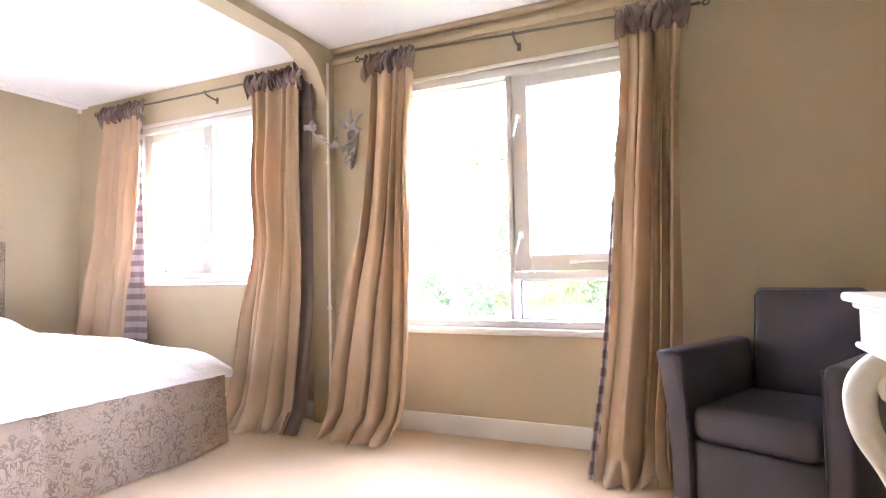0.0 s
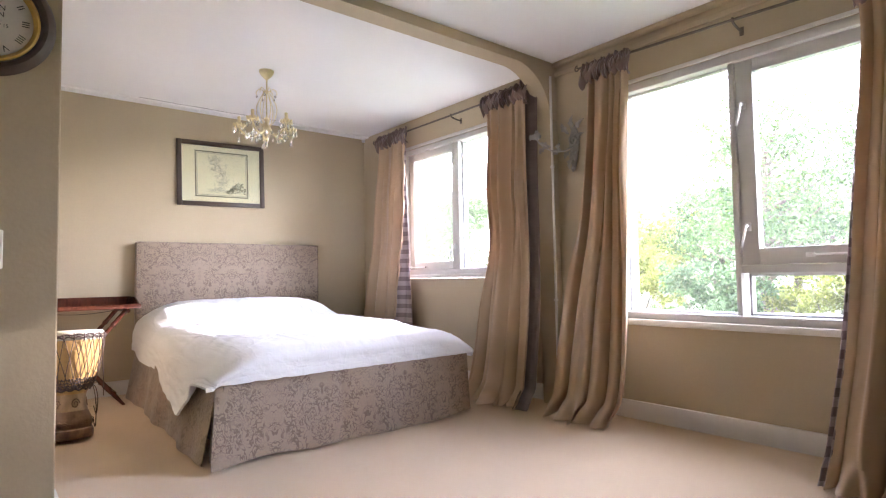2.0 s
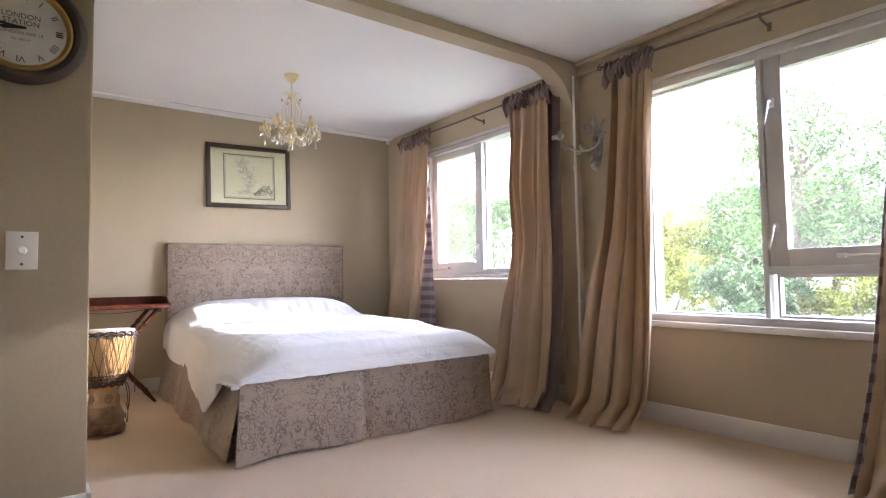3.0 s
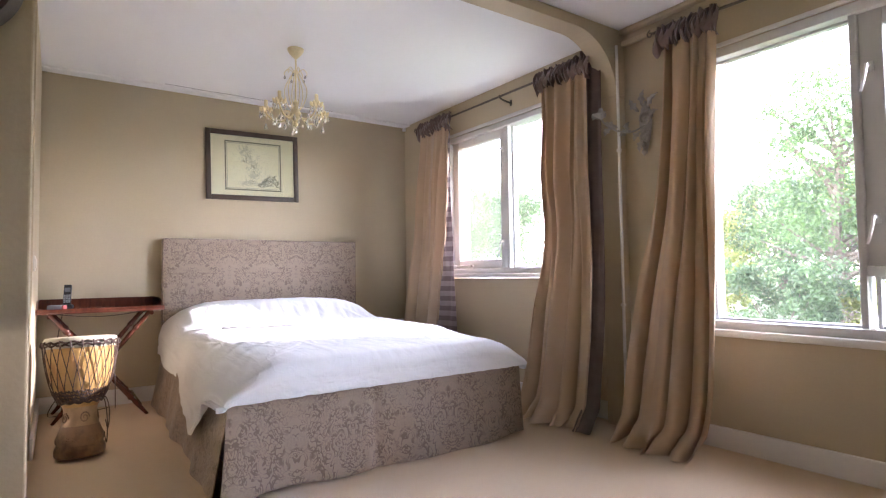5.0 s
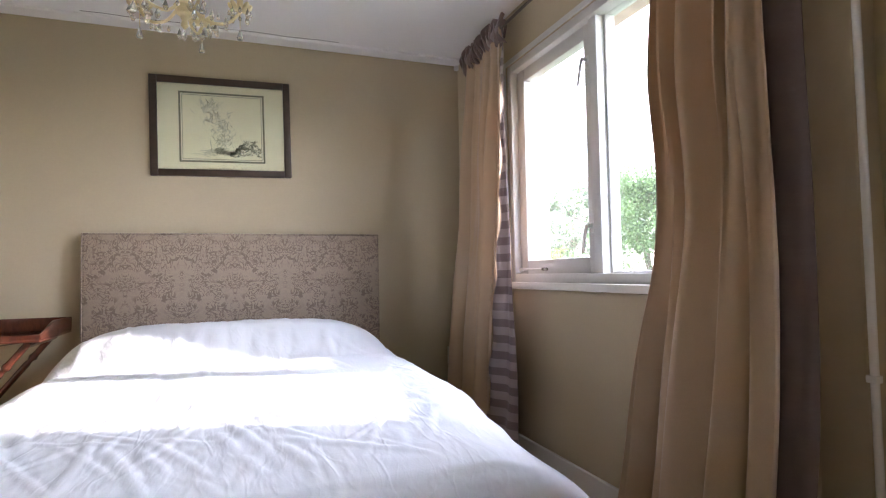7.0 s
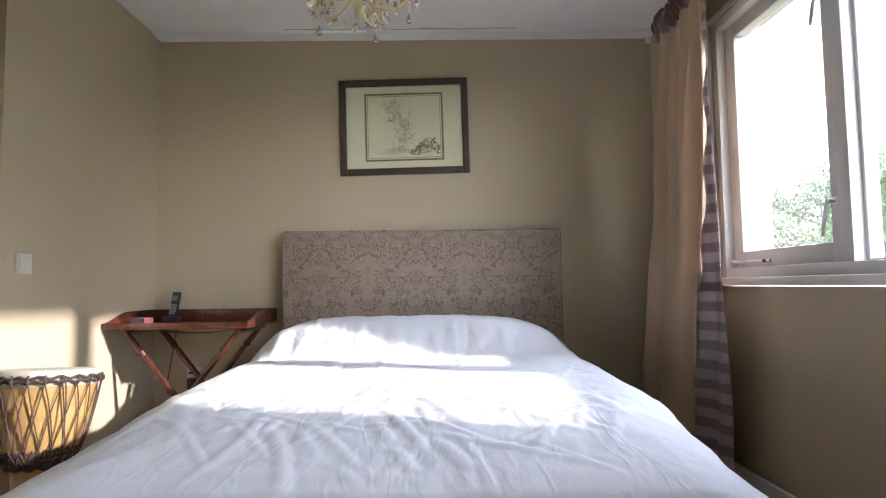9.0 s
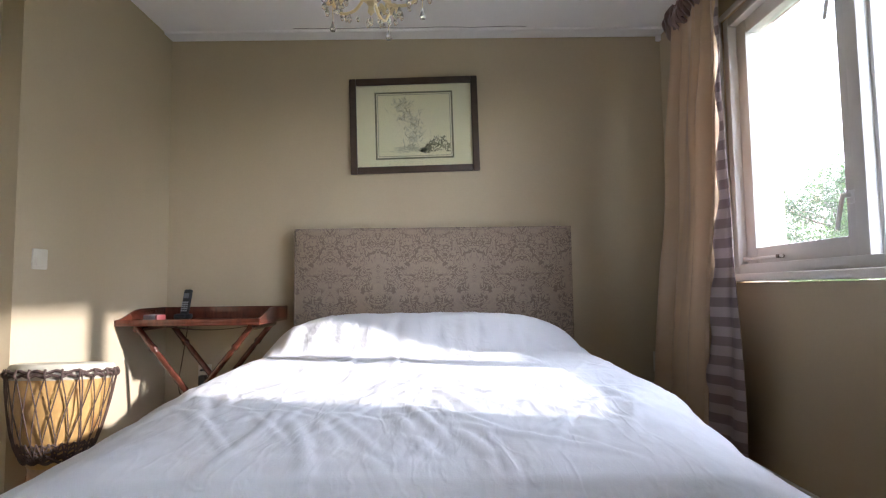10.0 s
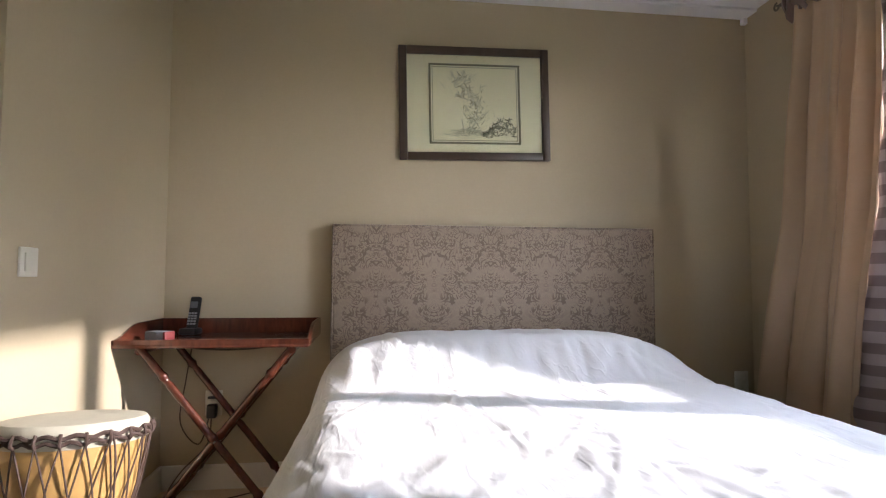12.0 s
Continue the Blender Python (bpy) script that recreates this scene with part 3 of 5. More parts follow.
def creases(x, y):
    """Long straight folds pulled into the cloth."""
    z = 0.0
    for cx, cy, c, s, half, width, high in CREASES:
        dx, dy = x - cx, y - cy
        along = dx * c + dy * s
        if abs(along) > 1.5 * half:
            continue
        across = dy * c - dx * s + 0.25 * along * along
        if abs(across) > 4 * width:
            continue
        z += high * math.exp(-(across / width) ** 2 - (along / half) ** 4) - 0.4 * high * math.exp(-((across - 1.6 * width) / width) ** 2 - (along / half) ** 4)
    return max(0.006 * math.tanh(z / 0.006), -0.002)


def duvet_top(x, y):
    """Height of the cover over the mattress and the two pillows."""
    across = 1 - abs((y - 1.69) / 0.83) ** 5
    pillows = 0.168 * ease(-4.08, -4.36, x) * max(0, across) * (1 - 0.35 * ease(-4.5, -4.75, x))
    z = 0.548 + pillows + 0.028 * ease(-2.6, -3.6, x)
    z -= 0.012 * math.exp(-((x + 4.06) / 0.05) ** 2) * (0.6 + 0.4 * wob(y, 1, 4, 2.0))
    a = 0.55 + 0.45 * wob(x, y, 3, 1.4)
    z += 0.007 * wob(x, y, 0, 2.4)
    z += 0.0045 * a * (1 - abs(wob(x * 0.55 + y * 0.35, y * 1.5, 7, 4.2)) * 2.2)
    # creases that run up from the foot and gather in the middle
    z += 0.006 * math.exp(-((x + 3.05) / 0.32) ** 2) * (1 - 3.0 * abs(wob(x * 0.9, y * 1.1 + 0.6 * x, 9, 5.5)))
    # tight pleats at the mouth of the pillow cover
    z += 0.010 * math.exp(-((x + 4.22) / 0.10) ** 2) * wob(0.3 * x, y, 2, 15) * 1.6
    z += 0.0022 * a * (1 - 3.2 * abs(wob(x * 0.5, y + 0.25 * x, 11, 11)))
    z += 0.0012 * wob(x, y, 5, 17) + creases(x, y)
    return z


def duvet(u, v):
    reach = 0.20
    s = -0.5 + (BY1 - BY0 + 0.72) * v            # across, from the hem at the tray table to the hem at the window
    t = HEAD + (FOOT - HEAD + reach) * u
    hang = 0.20 + 0.20 * min(1.0, max(0.0, (t + 4.65) / 1.85)) + 0.010 * math.sin(t * 5)
    hang *= 1 - 0.62 * ease(-2.92, -2.50, t)
    x = min(t, FOOT + 0.005)
    drop, y = 0.0, BY0 + s
    if s < 0:
        k = min(1.0, -s / 0.5)
        drop = hang * k
        flare = ease(-3.7, -2.8, t)
        y = BY0 - (0.030 + 0.008 * flare) * math.sin(min(1, k * 3) * math.pi / 2) - (0.012 + 0.045 * flare) * k * k + 0.010 * k * math.sin(t * 8 + 1.2) + 0.007 * k * wob(t, k, 3, 7)
    elif y > BY1:
        k = (y - BY1) / 0.22
        drop = 0.19 * k
        y = BY1 + 0.045 * math.sin(min(1, k * 2.2) * math.pi / 2) - 0.02 * k
    if y < 1.3:
        y += 0.05 * ease(-2.9, -3.9, x) * ease(1.3, 0.9, y)
    z = duvet_top(x, min(max(y, BY0), BY1))
    low = ease(-3.3, -2.6, x)
    soft = 0.16 + 0.14 * ease(-3.6, -2.6, x)
    edge = min(1, max(0, (y - BY0) / soft))
    far_edge = min(1, max(0, (BY1 - y) / (0.14 + 0.12 * low)))
    z -= (0.085 + 0.02 * low) * (1 - edge) ** 2 + (0.035 + 0.065 * low) * (1 - far_edge) ** 2 + drop * (0.8 if s < 0 else 0.55)
    if t > FOOT:
        k = (t - FOOT) / reach
        x = FOOT + 0.048 * math.sin(min(1, k * 2.5) * math.pi / 2) - 0.012 * k + 0.005 * wob(y, k * 0.3, 0, 8) + 0.002 * wob(y, k, 2, 19)
        if drop < 0.1:
            z += (0.395 - z) * k
        else:
            z -= 0.02 * k
    z -= 0.02 * max(0, 1 - (FOOT + 0.03 - x) / 0.10) ** 2 if t <= FOOT else 0.0098
    if t > -2.62:
        z = max(z, 0.372 - 0.25 * max(0.0, -2.56 - t))
    return x, y, max(z, 0.06)


cover = tagged(part("duvet", sheet(duvet, 310, 280, -0.012), LINEN, None), "rumpled white cotton duvet spread over the bed and pillows", "duvet")
hem_x = lambda y: -4.02 + 0.012 * math.sin(3.1 * y)
part("hem", sheet(lambda u, v: (hem_x(1.04 + 1.36 * u) + 0.016 * v, 1.04 + 1.36 * u, duvet_top(hem_x(1.04 + 1.36 * u) + 0.016 * v, 1.04 + 1.36 * u) + 0.003), 160, 2, 0.005), LINEN, cover, "stitched hem across the cover")


def pillow(x, y, turn, label):
    def f(u, v):
        a, b = 2 * u - 1, 2 * v - 1
        puff = (max(0.0, 1 - a ** 4) * max(0.0, 1 - b ** 4)) ** 0.5
        pinch = 1 - 0.06 * (1 - abs(a * b) ** 2)
        return 0.21 * a * pinch, 0.33 * b * pinch, puff
    p = thing("pillow", pose(x, y, 0.50, 0, 0, turn), label, "pillow", "pillows on the bed")
    for name, s in (("top_cover", 1), ("under_cover", -1)):
        def half(u, v, s=s):
            a, b, c = f(u, v)
            return a, b, 0.07 + s * 0.068 * c + 0.004 * wob(a, b, s, 9) * c
        part(name, sheet(half, 22, 30, 0.002 * s), LINEN, p)
    part("seam", tube([(0.2 * math.copysign(abs(math.cos(q)) ** 0.3, math.cos(q)), 0.32 * math.copysign(abs(math.sin(q)) ** 0.3, math.sin(q)), 0.07) for q in [i * math.pi / 20 for i in range(41)]], 0.003, 5), LINEN, p)
    return p


pillow(-4.50, 1.27, 2, "plump white cotton pillow under the duvet")
pillow(-4.50, 2.03, -3, "white cotton pillow with one corner showing")

# ---- curtains ----


def lerp_rows(rows, v):
    """A smooth line through the rows: share of the drop, then the values."""
    i = max(k for k in range(len(rows) - 1) if rows[k][0] <= v or k == 0)
    p, q = rows[i], rows[i + 1]
    before, after = rows[max(i - 1, 0)], rows[min(i + 2, len(rows) - 1)]
    k, d = (v - p[0]) / (q[0] - p[0]), q[0] - p[0]
    out = []
    for c in range(1, len(p)):
        m0 = (q[c] - before[c]) / (q[0] - before[0]) * d
        m1 = (after[c] - p[c]) / (after[0] - p[0]) * d
        out.append((2 * k ** 3 - 3 * k * k + 1) * p[c] + (k ** 3 - 2 * k * k + k) * m0 + (3 * k * k - 2 * k ** 3) * q[c] + (k ** 3 - k * k) * m1)
    return out


def curtain(rows, folds, seed, group, label, lining=0, lift=0.0):
    """rows: share of the drop, x of both edges, y; lining: side on which the striped lining shows, and how wide."""
    top = 2.315 + lift
    c = thing("curtain", pose((rows[0][1] + rows[0][2]) / 2, rows[0][3], 0), label, "curtain", group)
    off = Matrix.Translation(c.location).inverted()
    rnd = random.Random(seed)
    ph = [rnd.uniform(0, 6.28) for _ in range(6)]

    def local(bm):
        bmesh.ops.transform(bm, matrix=off, verts=bm.verts)
        return bm

    def surface(u, v):
        a, b, y = lerp_rows(rows, v)
        low = ease(0.12, 0.9, v)
        w = u + 0.10 * math.sin(2 * math.pi * u + ph[0]) + 0.016 * math.sin(5.3 * math.pi * u + ph[3]) + 0.035 * low * wob(u * 1.6, v * 0.8, seed + 7)
        amp = 0.024 + 0.024 * ease(0.02, 0.35, v)
        main = abs(math.sin(math.pi * folds * w + ph[1]))
        deep = 1.2 - 2.3 * main ** 0.62 + 0.75 * low * math.sin(math.pi * folds * 0.62 * w + ph[5] + 0.5 * v)
        deep += 0.7 * (1 - low) ** 1.3 * math.sin(2 * math.pi * folds * 1.7 * w + ph[3])      # tight gathers under the heading
        # slack cloth between the folds, and fine drag lines
        deep += 0.3 * low * wob(u * 2.2 + 0.6 * v, v * 1.5, seed + 3, 1.6) + 0.06 * (1 - 2 * abs(wob(u * 6 + 1.2 * v, v * 1.6, seed + 9, 1.5)))
        yy = y + amp * deep + 0.006 * wob(u * 3, v * 3, seed, 2)
        if lining:                               # the lined edge turns towards the room
            edge = ease(0.86, 1.0, u if lining[0] > 0 else 1 - u)
            yy += (y - 0.030 - yy) * edge
        x = a + (b - a) * u + 0.012 * math.sin(2 * math.pi * folds * w + ph[1] + 1.4)
        z = top + (FZ + 0.012 - top) * v
        if v > 0.945:
            k = min(1.0, (v - 0.945) / 0.055)
            z = FZ + 0.012 + (top - FZ) * 0.055 * (1 - k) ** 1.5 + 0.030 * max(0, deep) * k + 0.022 * math.sin(math.pi * k) ** 2
            yy -= 0.10 * k * (0.6 + 0.5 * math.sin(6.28 * folds * u + ph[5]))
            x += 0.02 * k * math.sin(14 * u + ph[2])
        return x, yy, z

    part("drape", local(sheet(surface, 150, 90, 0.004)), SATIN, c)
    if lining:
        side, wide = lining

        def lin(u, v):
            e = 1.0 if side > 0 else 0.0
            a, b, y = lerp_rows(rows, v)
            x, yy, z = surface(e, v)
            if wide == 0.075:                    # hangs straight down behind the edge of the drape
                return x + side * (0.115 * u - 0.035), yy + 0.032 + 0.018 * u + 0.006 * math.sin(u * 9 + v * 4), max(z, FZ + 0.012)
            grow = wide * (0.07 + 0.93 * ease(0.15, 0.9, v))
            return x + side * (u - 0.12) * grow, yy + 0.010 + (0.05 * u + 0.016 * math.sin(u * 9 + v * 4)) * grow / wide + 0.010 * math.sin(v * 46) * (1 - u), max(z, FZ + 0.012)
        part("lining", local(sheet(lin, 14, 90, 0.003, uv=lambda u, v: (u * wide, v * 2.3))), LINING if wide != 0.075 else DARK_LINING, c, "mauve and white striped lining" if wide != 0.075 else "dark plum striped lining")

    def frill(u, v):
        a, b, y = rows[0][1:]
        x = a - 0.03 + (b - a + 0.06) * u
        g = 0.75 * math.sin(2 * math.pi * folds * 2.9 * u + ph[3]) + 0.55 * math.sin(2 * math.pi * folds * 4.7 * u + ph[2] + 2 * v)
        out = 0.014 + 0.045 * max(0.0, math.sin(v * math.pi * 0.9)) ** 1.2
        z = 2.362 + lift - 0.125 * v + 0.014 * math.sin(2 * math.pi * folds * 1.5 * u + ph[4]) + 0.012 * g * (1 - v)
        return x + 0.016 * g * math.sin(v * 3), y - out - 0.026 * g * (0.5 + 0.5 * math.sin(v * 5 + u * 9)), z - 0.03 * v * (ease(0.2, 0, u) + ease(0.8, 1, u))
    part("frill", local(sheet(frill, 120, 12, 0.004)), RUFFLE, c, "gathered plum satin heading frill")
    for k in range(4):
        xx = rows[0][1] + (rows[0][2] - rows[0][1]) * (k + 0.5) / 4
        yy = rows[0][3]
        part("tie", local(tube(curve_points([(xx, yy + 0.02, 2.28 + lift), (xx + 0.01, yy + 0.03, 2.36 + lift), (xx, yy, 2.375 + lift), (xx - 0.01, yy - 0.045, 2.33 + lift), (xx + 0.008, yy - 0.05, 2.27 + lift)], 5), 0.009, 6)),
             RUFFLE, c)
    return c


curtain([(0, -4.28, -3.83, 3.07), (0.22, -4.30, -3.83, 3.06), (0.45, -4.35, -3.88, 3.06), (0.6, -4.43, -3.93, 3.05), (0.85, -4.52, -3.985, 3.04), (1, -4.55, -3.99, 3.02)], 4.6, 1, "curtains of the bed window",
        "long beige satin curtain with a striped lining edge", (1, 0.25))
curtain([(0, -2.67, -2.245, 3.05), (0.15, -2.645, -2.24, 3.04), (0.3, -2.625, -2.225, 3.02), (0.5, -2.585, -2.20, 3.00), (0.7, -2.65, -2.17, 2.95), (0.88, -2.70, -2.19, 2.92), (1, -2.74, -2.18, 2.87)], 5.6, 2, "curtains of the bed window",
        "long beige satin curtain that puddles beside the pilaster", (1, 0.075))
curtain([(0, -1.705, -1.40, 3.06), (0.25, -1.725, -1.415, 3.045), (0.46, -1.785, -1.41, 3.02), (0.62, -1.865, -1.40, 2.99), (0.82, -1.93, -1.39, 2.94), (0.93, -1.945, -1.41, 2.91), (1, -1.96, -1.46, 2.88)], 4.0, 3, "curtains of the wide window",
        "long beige satin curtain, flaring out onto the carpet", lift=-0.03)
curtain([(0, -0.17, 0.12, 3.06), (0.11, -0.165, 0.10, 3.05), (0.37, -0.205, 0.08, 3.02), (0.73, -0.25, 0.065, 2.92), (0.89, -0.285, 0.04, 2.84), (1, -0.315, 0.05, 2.79)], 4.3, 4, "curtains of the wide window",
        "long beige satin curtain with a striped lining edge", (-1, 0.045), -0.075)


def rod(x0, x1, bracket, end_left, end_right, lean=0.0):
    r = thing("curtain_rod", pose(x0, 3.085, 2.345, 0, lean, 0), "thin dark iron curtain rod on a wall bracket", "curtain rod", "curtain rods")
    part("bar", tube([(0, 0, 0), (x1 - x0, 0, 0)], 0.008, 10), IRON, r)
    for b in bracket:
        part("bracket", tube(curve_points([(b - x0, 0.112, -0.035), (b - x0, 0.06, -0.03), (b - x0, 0.012, -0.020), (b - x0, -0.009, -0.004), (b - x0, -0.006, 0.008)], 5), 0.007, 8), IRON, r)
        part("bracket_plate", block(b - x0 - 0.012, b - x0 + 0.012, 0.108, 0.114, -0.06, -0.01, 0.003), IRON, r)
    for on, x, s in ((end_left, 0, -1), (end_right, x1 - x0, 1)):
        if on:
            part("finial", tube([(x + s * (0.02 + 0.022 * math.sin(a) * (1 - a / 9)), 0, 0.022 * math.cos(a) * (1 - a / 9)) for a in [i * 0.45 for i in range(16)]], 0.005, 6), IRON, r)
    return r


rod(-4.42, -2.24, (-4.30, -3.17, -2.30), True, False)
rod(-1.79, 0.21, (-1.70, -0.76, 0.10), True, True, 2.2)

# ---- fixtures on the window wall ----
pipe = thing("wall_pipe", pose(-2.071, 3.110, FZ), "slim white painted pipe up the wall beside the pilaster", "pipe")
part("tube", tube([(0, 0, 0.03), (0.001, 0, 1.2), (0, 0, 2.40)], 0.0095, 10), WHITE, pipe)
part("foot_sleeve", block(-0.013, 0.02, -0.02, 0.088, 0.0, 0.10, 0.006), WHITE, pipe)
for z in (0.75, 1.72):
    part("clip", block(-0.0135, 0.012, -0.012, 0.012, z, z + 0.018, 0.003), WHITE, pipe)

sconce = thing("wall_sconce", pose(-1.93, 3.198, 1.86), "ornate grey metal wall sconce with leaves and a candle cup", "wall lamp")
part("back_plate", prism([(-0.03, -0.10), (0.0, -0.20), (0.03, -0.10), (0.045, 0.0), (0.03, 0.09), (0.0, 0.14), (-0.03, 0.09), (-0.045, 0.0)], "y", -0.014, 0, 0.004), PEWTER, sconce)
part("scroll", tube(curve_points([(0.0, -0.02, -0.02), (-0.04, -0.09, -0.06), (-0.10, -0.16, -0.05), (-0.15, -0.21, 0.0), (-0.165, -0.225, 0.03)], 6), 0.0055, 8), PEWTER, sconce)
part("scroll", tube([(0.012 + 0.05 * (1 - k / 22) * math.cos(k * 0.55), -0.03, 0.02 + 0.05 * (1 - k / 22) * math.sin(k * 0.55)) for k in range(20)], 0.008, 7), PEWTER, sconce)
part("scroll", tube([(0.0 + 0.035 * (1 - k / 20) * math.cos(-k * 0.6), -0.03, -0.09 + 0.035 * (1 - k / 20) * math.sin(-k * 0.6)) for k in range(18)], 0.007, 7), PEWTER, sconce)
part("drop", lathe([(0.002, -0.21), (0.012, -0.195), (0.016, -0.18), (0.008, -0.165), (0.014, -0.15), (0.018, -0.135), (0.006, -0.12)], 12), PEWTER, sconce).location = (0, -0.03, 0)
part("candle_cup", lathe([(0.008, 0.0), (0.026, 0.008), (0.034, 0.03), (0.03, 0.032), (0.02, 0.012), (0.006, 0.01)], 14, closed=False), PEWTER, sconce).location = (-0.165, -0.225, 0.03)
part("candle_tube", lathe([(0.013, 0.0), (0.013, 0.05), (0.009, 0.055)], 12), PEWTER, sconce).location = (-0.165, -0.225, 0.04)
for k, (a, l, p) in enumerate([(35, 0.11, (0.02, -0.02, 0.09)), (75, 0.10, (-0.01, -0.02, 0.10)), (120, 0.10, (-0.03, -0.03, 0.07)), (15, 0.08, (0.03, -0.02, 0.03)), (150, 0.09, (-0.10, -0.15, -0.03)), (200, 0.07, (-0.05, -0.09, -0.05)), (60, 0.06, (-0.06, -0.11, -0.06)), (230, 0.06, (-0.12, -0.18, -0.03)), (95, 0.055, (-0.16, -0.22, 0.02)), (140, 0.05, (-0.17, -0.23, 0.03)), (40, 0.05, (-0.155, -0.22, 0.03)), (260, 0.09, (0.0, -0.03, -0.10)), (300, 0.07, (0.02, -0.03, -0.06)), (240, 0.07, (-0.02, -0.03, -0.05))]):
    def leaf(u, v, a=radians(a), l=l, p=p):
        w = 0.019 * math.sin(min(1, u * 1.1) * math.pi) * (1 + 0.45 * math.sin(u * 19))
        along, across = u * l, (v - 0.5) * 2 * w
        return (p[0] + along * math.cos(a) - across * math.sin(a), p[1] - 0.03 * math.sin(u * 2.4) - 0.012 * abs(v - 0.5), p[2] + along * math.sin(a) + across * math.cos(a))
    part("leaf", sheet(leaf, 10, 4, 0.003), PEWTER, sconce)

# ---- picture over the bed ----
ON_WEST = Matrix(((0, 0, 1, 0), (1, 0, 0, 0), (0, 1, 0, 0), (0, 0, 0, 1)))     # x to the north, y up, z out of the wall


def on_west(x, y, z, roll=0.0):
    return Matrix.Translation((x, y, z)) @ ON_WEST @ pose(0, 0, 0, 0, 0, roll)


pic = thing("framed_print", on_west(WX + 0.003, 1.632, 1.915, 1.2), "old engraved print in a dark wooden frame, hung slightly askew", "picture")
PW, PH, FW = 0.805, 0.605, 0.042
for x0, x1, y0, y1 in ((-PW / 2, -PW / 2 + FW, -PH / 2, PH / 2), (PW / 2 - FW, PW / 2, -PH / 2, PH / 2), (-PW / 2 + FW, PW / 2 - FW, -PH / 2, -PH / 2 + FW), (-PW / 2 + FW, PW / 2 - FW, PH / 2 - FW, PH / 2)):
    part("frame_side", block(x0, x1, y0, y1, 0, 0.024, 0.005), DARKWOOD, pic)
part("sheet", block(-PW / 2 + FW, PW / 2 - FW, -PH / 2 + FW, PH / 2 - FW, 0.002, 0.008, 0), PAPER, pic, "yellowed paper sheet", smooth=False)
a, b = 0.245, 0.215
for r, w, mat in ((0.0, 0.011, INK), (0.017, 0.004, INK_MID)):
    bars("border_line", mat, pic, [(-a + r, a - r, -b + r, -b + r + w, 0.008, 0.0092), (-a + r, a - r, b - r - w, b - r, 0.008, 0.0092),
                                   (-a + r, -a + r + w, -b + r + w, b - r - w, 0.008, 0.0092), (a - r - w, a - r, -b + r + w, b - r - w, 0.008, 0.0092)], 0)
rnd = random.Random(11)


def stroke(bm, cx, cy, length, turn, wide):
    """One short curved pen stroke, raised a hair above the paper."""
    bend, pts = rnd.uniform(-1.2, 1.2), []
    x, y, a = cx, cy, turn
    for k in range(5):
        pts.append((x, y, a, wide * (0.35, 0.9, 1, 0.8, 0.3)[k]))
        x, y, a = x + length / 4 * math.cos(a), y + length / 4 * math.sin(a), a + bend / 4
    rows = [[bm.verts.new((x - s * w * math.sin(a), y + s * w * math.cos(a), 0.0086)) for s in (-1, 1)] for x, y, a, w in pts]
    for (p, q), (s, t) in zip(rows, rows[1:]):
        bm.faces.new((p, s, t, q))


figure, shade, rocks = bmesh.new(), bmesh.new(), bmesh.new()
for k in range(230):                             # the faded figure, a tall bent shape
    t = rnd.random()
    cx = -0.035 + 0.045 * math.sin(t * 5.0) + rnd.gauss(0, 0.030)
    cy = -0.165 + 0.32 * t + rnd.gauss(0, 0.012)
    stroke(figure if k % 3 else shade, cx, cy, rnd.uniform(0.012, 0.05), rnd.uniform(0.3, 2.6), rnd.uniform(0.001, 0.0035))
for k in range(50):
    stroke(figure, rnd.gauss(-0.05, 0.07), -0.17 + 0.03 * rnd.random(), rnd.uniform(0.02, 0.06), rnd.uniform(-0.3, 0.3), rnd.uniform(0.001, 0.003))
for k in range(150):                             # the dark rocks in the corner
    cx = rnd.uniform(0.035, 0.215)
    top = -0.165 + 0.085 * math.exp(-((cx - 0.165) / 0.05) ** 2) + 0.05 * math.exp(-((cx - 0.10) / 0.035) ** 2)
    stroke(rocks if k % 4 else shade, cx, rnd.uniform(-0.175, top), rnd.uniform(0.01, 0.032), rnd.uniform(-0.4, 2.0), rnd.uniform(0.0015, 0.004))
tagged(part("faded_drawing", figure, INK_LIGHT, pic, "faint brown pen drawing", smooth=False), kind="stuff")
tagged(part("shading", shade, INK_MID, pic, smooth=False), kind="stuff")
tagged(part("dark_drawing", rocks, INK, pic, "dark inked rocks", smooth=False), kind="stuff")
g = part("pane", block(-PW / 2 + FW - 0.004, PW / 2 - FW + 0.004, -PH / 2 + FW - 0.004, PH / 2 - FW + 0.004, 0.0125, 0.0145, 0), PICTURE_GLASS, pic, smooth=False)
g.visible_shadow = False

# ---- tray table in the corner ----
TZ = 0.712
tray = thing("butler_tray", pose(-4.552, 0.475, TZ), "mahogany butler's tray with raised scalloped sides", "tray")
tl, td = 0.375, 0.262      # half length along the wall, half depth
part("tray_base", block(-td, td, -tl, tl, 0, 0.016, 0.004), MAHOGANY, tray)


part("back_rim", prism([(-tl, 0.012), (tl, 0.012), (tl, 0.085), (-tl, 0.085)], "x", -td, -td + 0.012, 0.003), MAHOGANY, tray)
part("front_rim", prism([(-tl, 0.012), (tl, 0.012), (tl, 0.034), (-tl, 0.034)], "x", td - 0.012, td, 0.003), MAHOGANY, tray)
for y in (-tl, tl - 0.012):
    n = 14
    prof = [(-td, 0.012), (td, 0.012)] + [(td - 2 * td * i / n, 0.034 + 0.052 * ease(0.0, 0.45, i / n)) for i in range(n + 1)]
    part("side_rim", prism(prof, "y", y, y + 0.012, 0.002), MAHOGANY, tray)

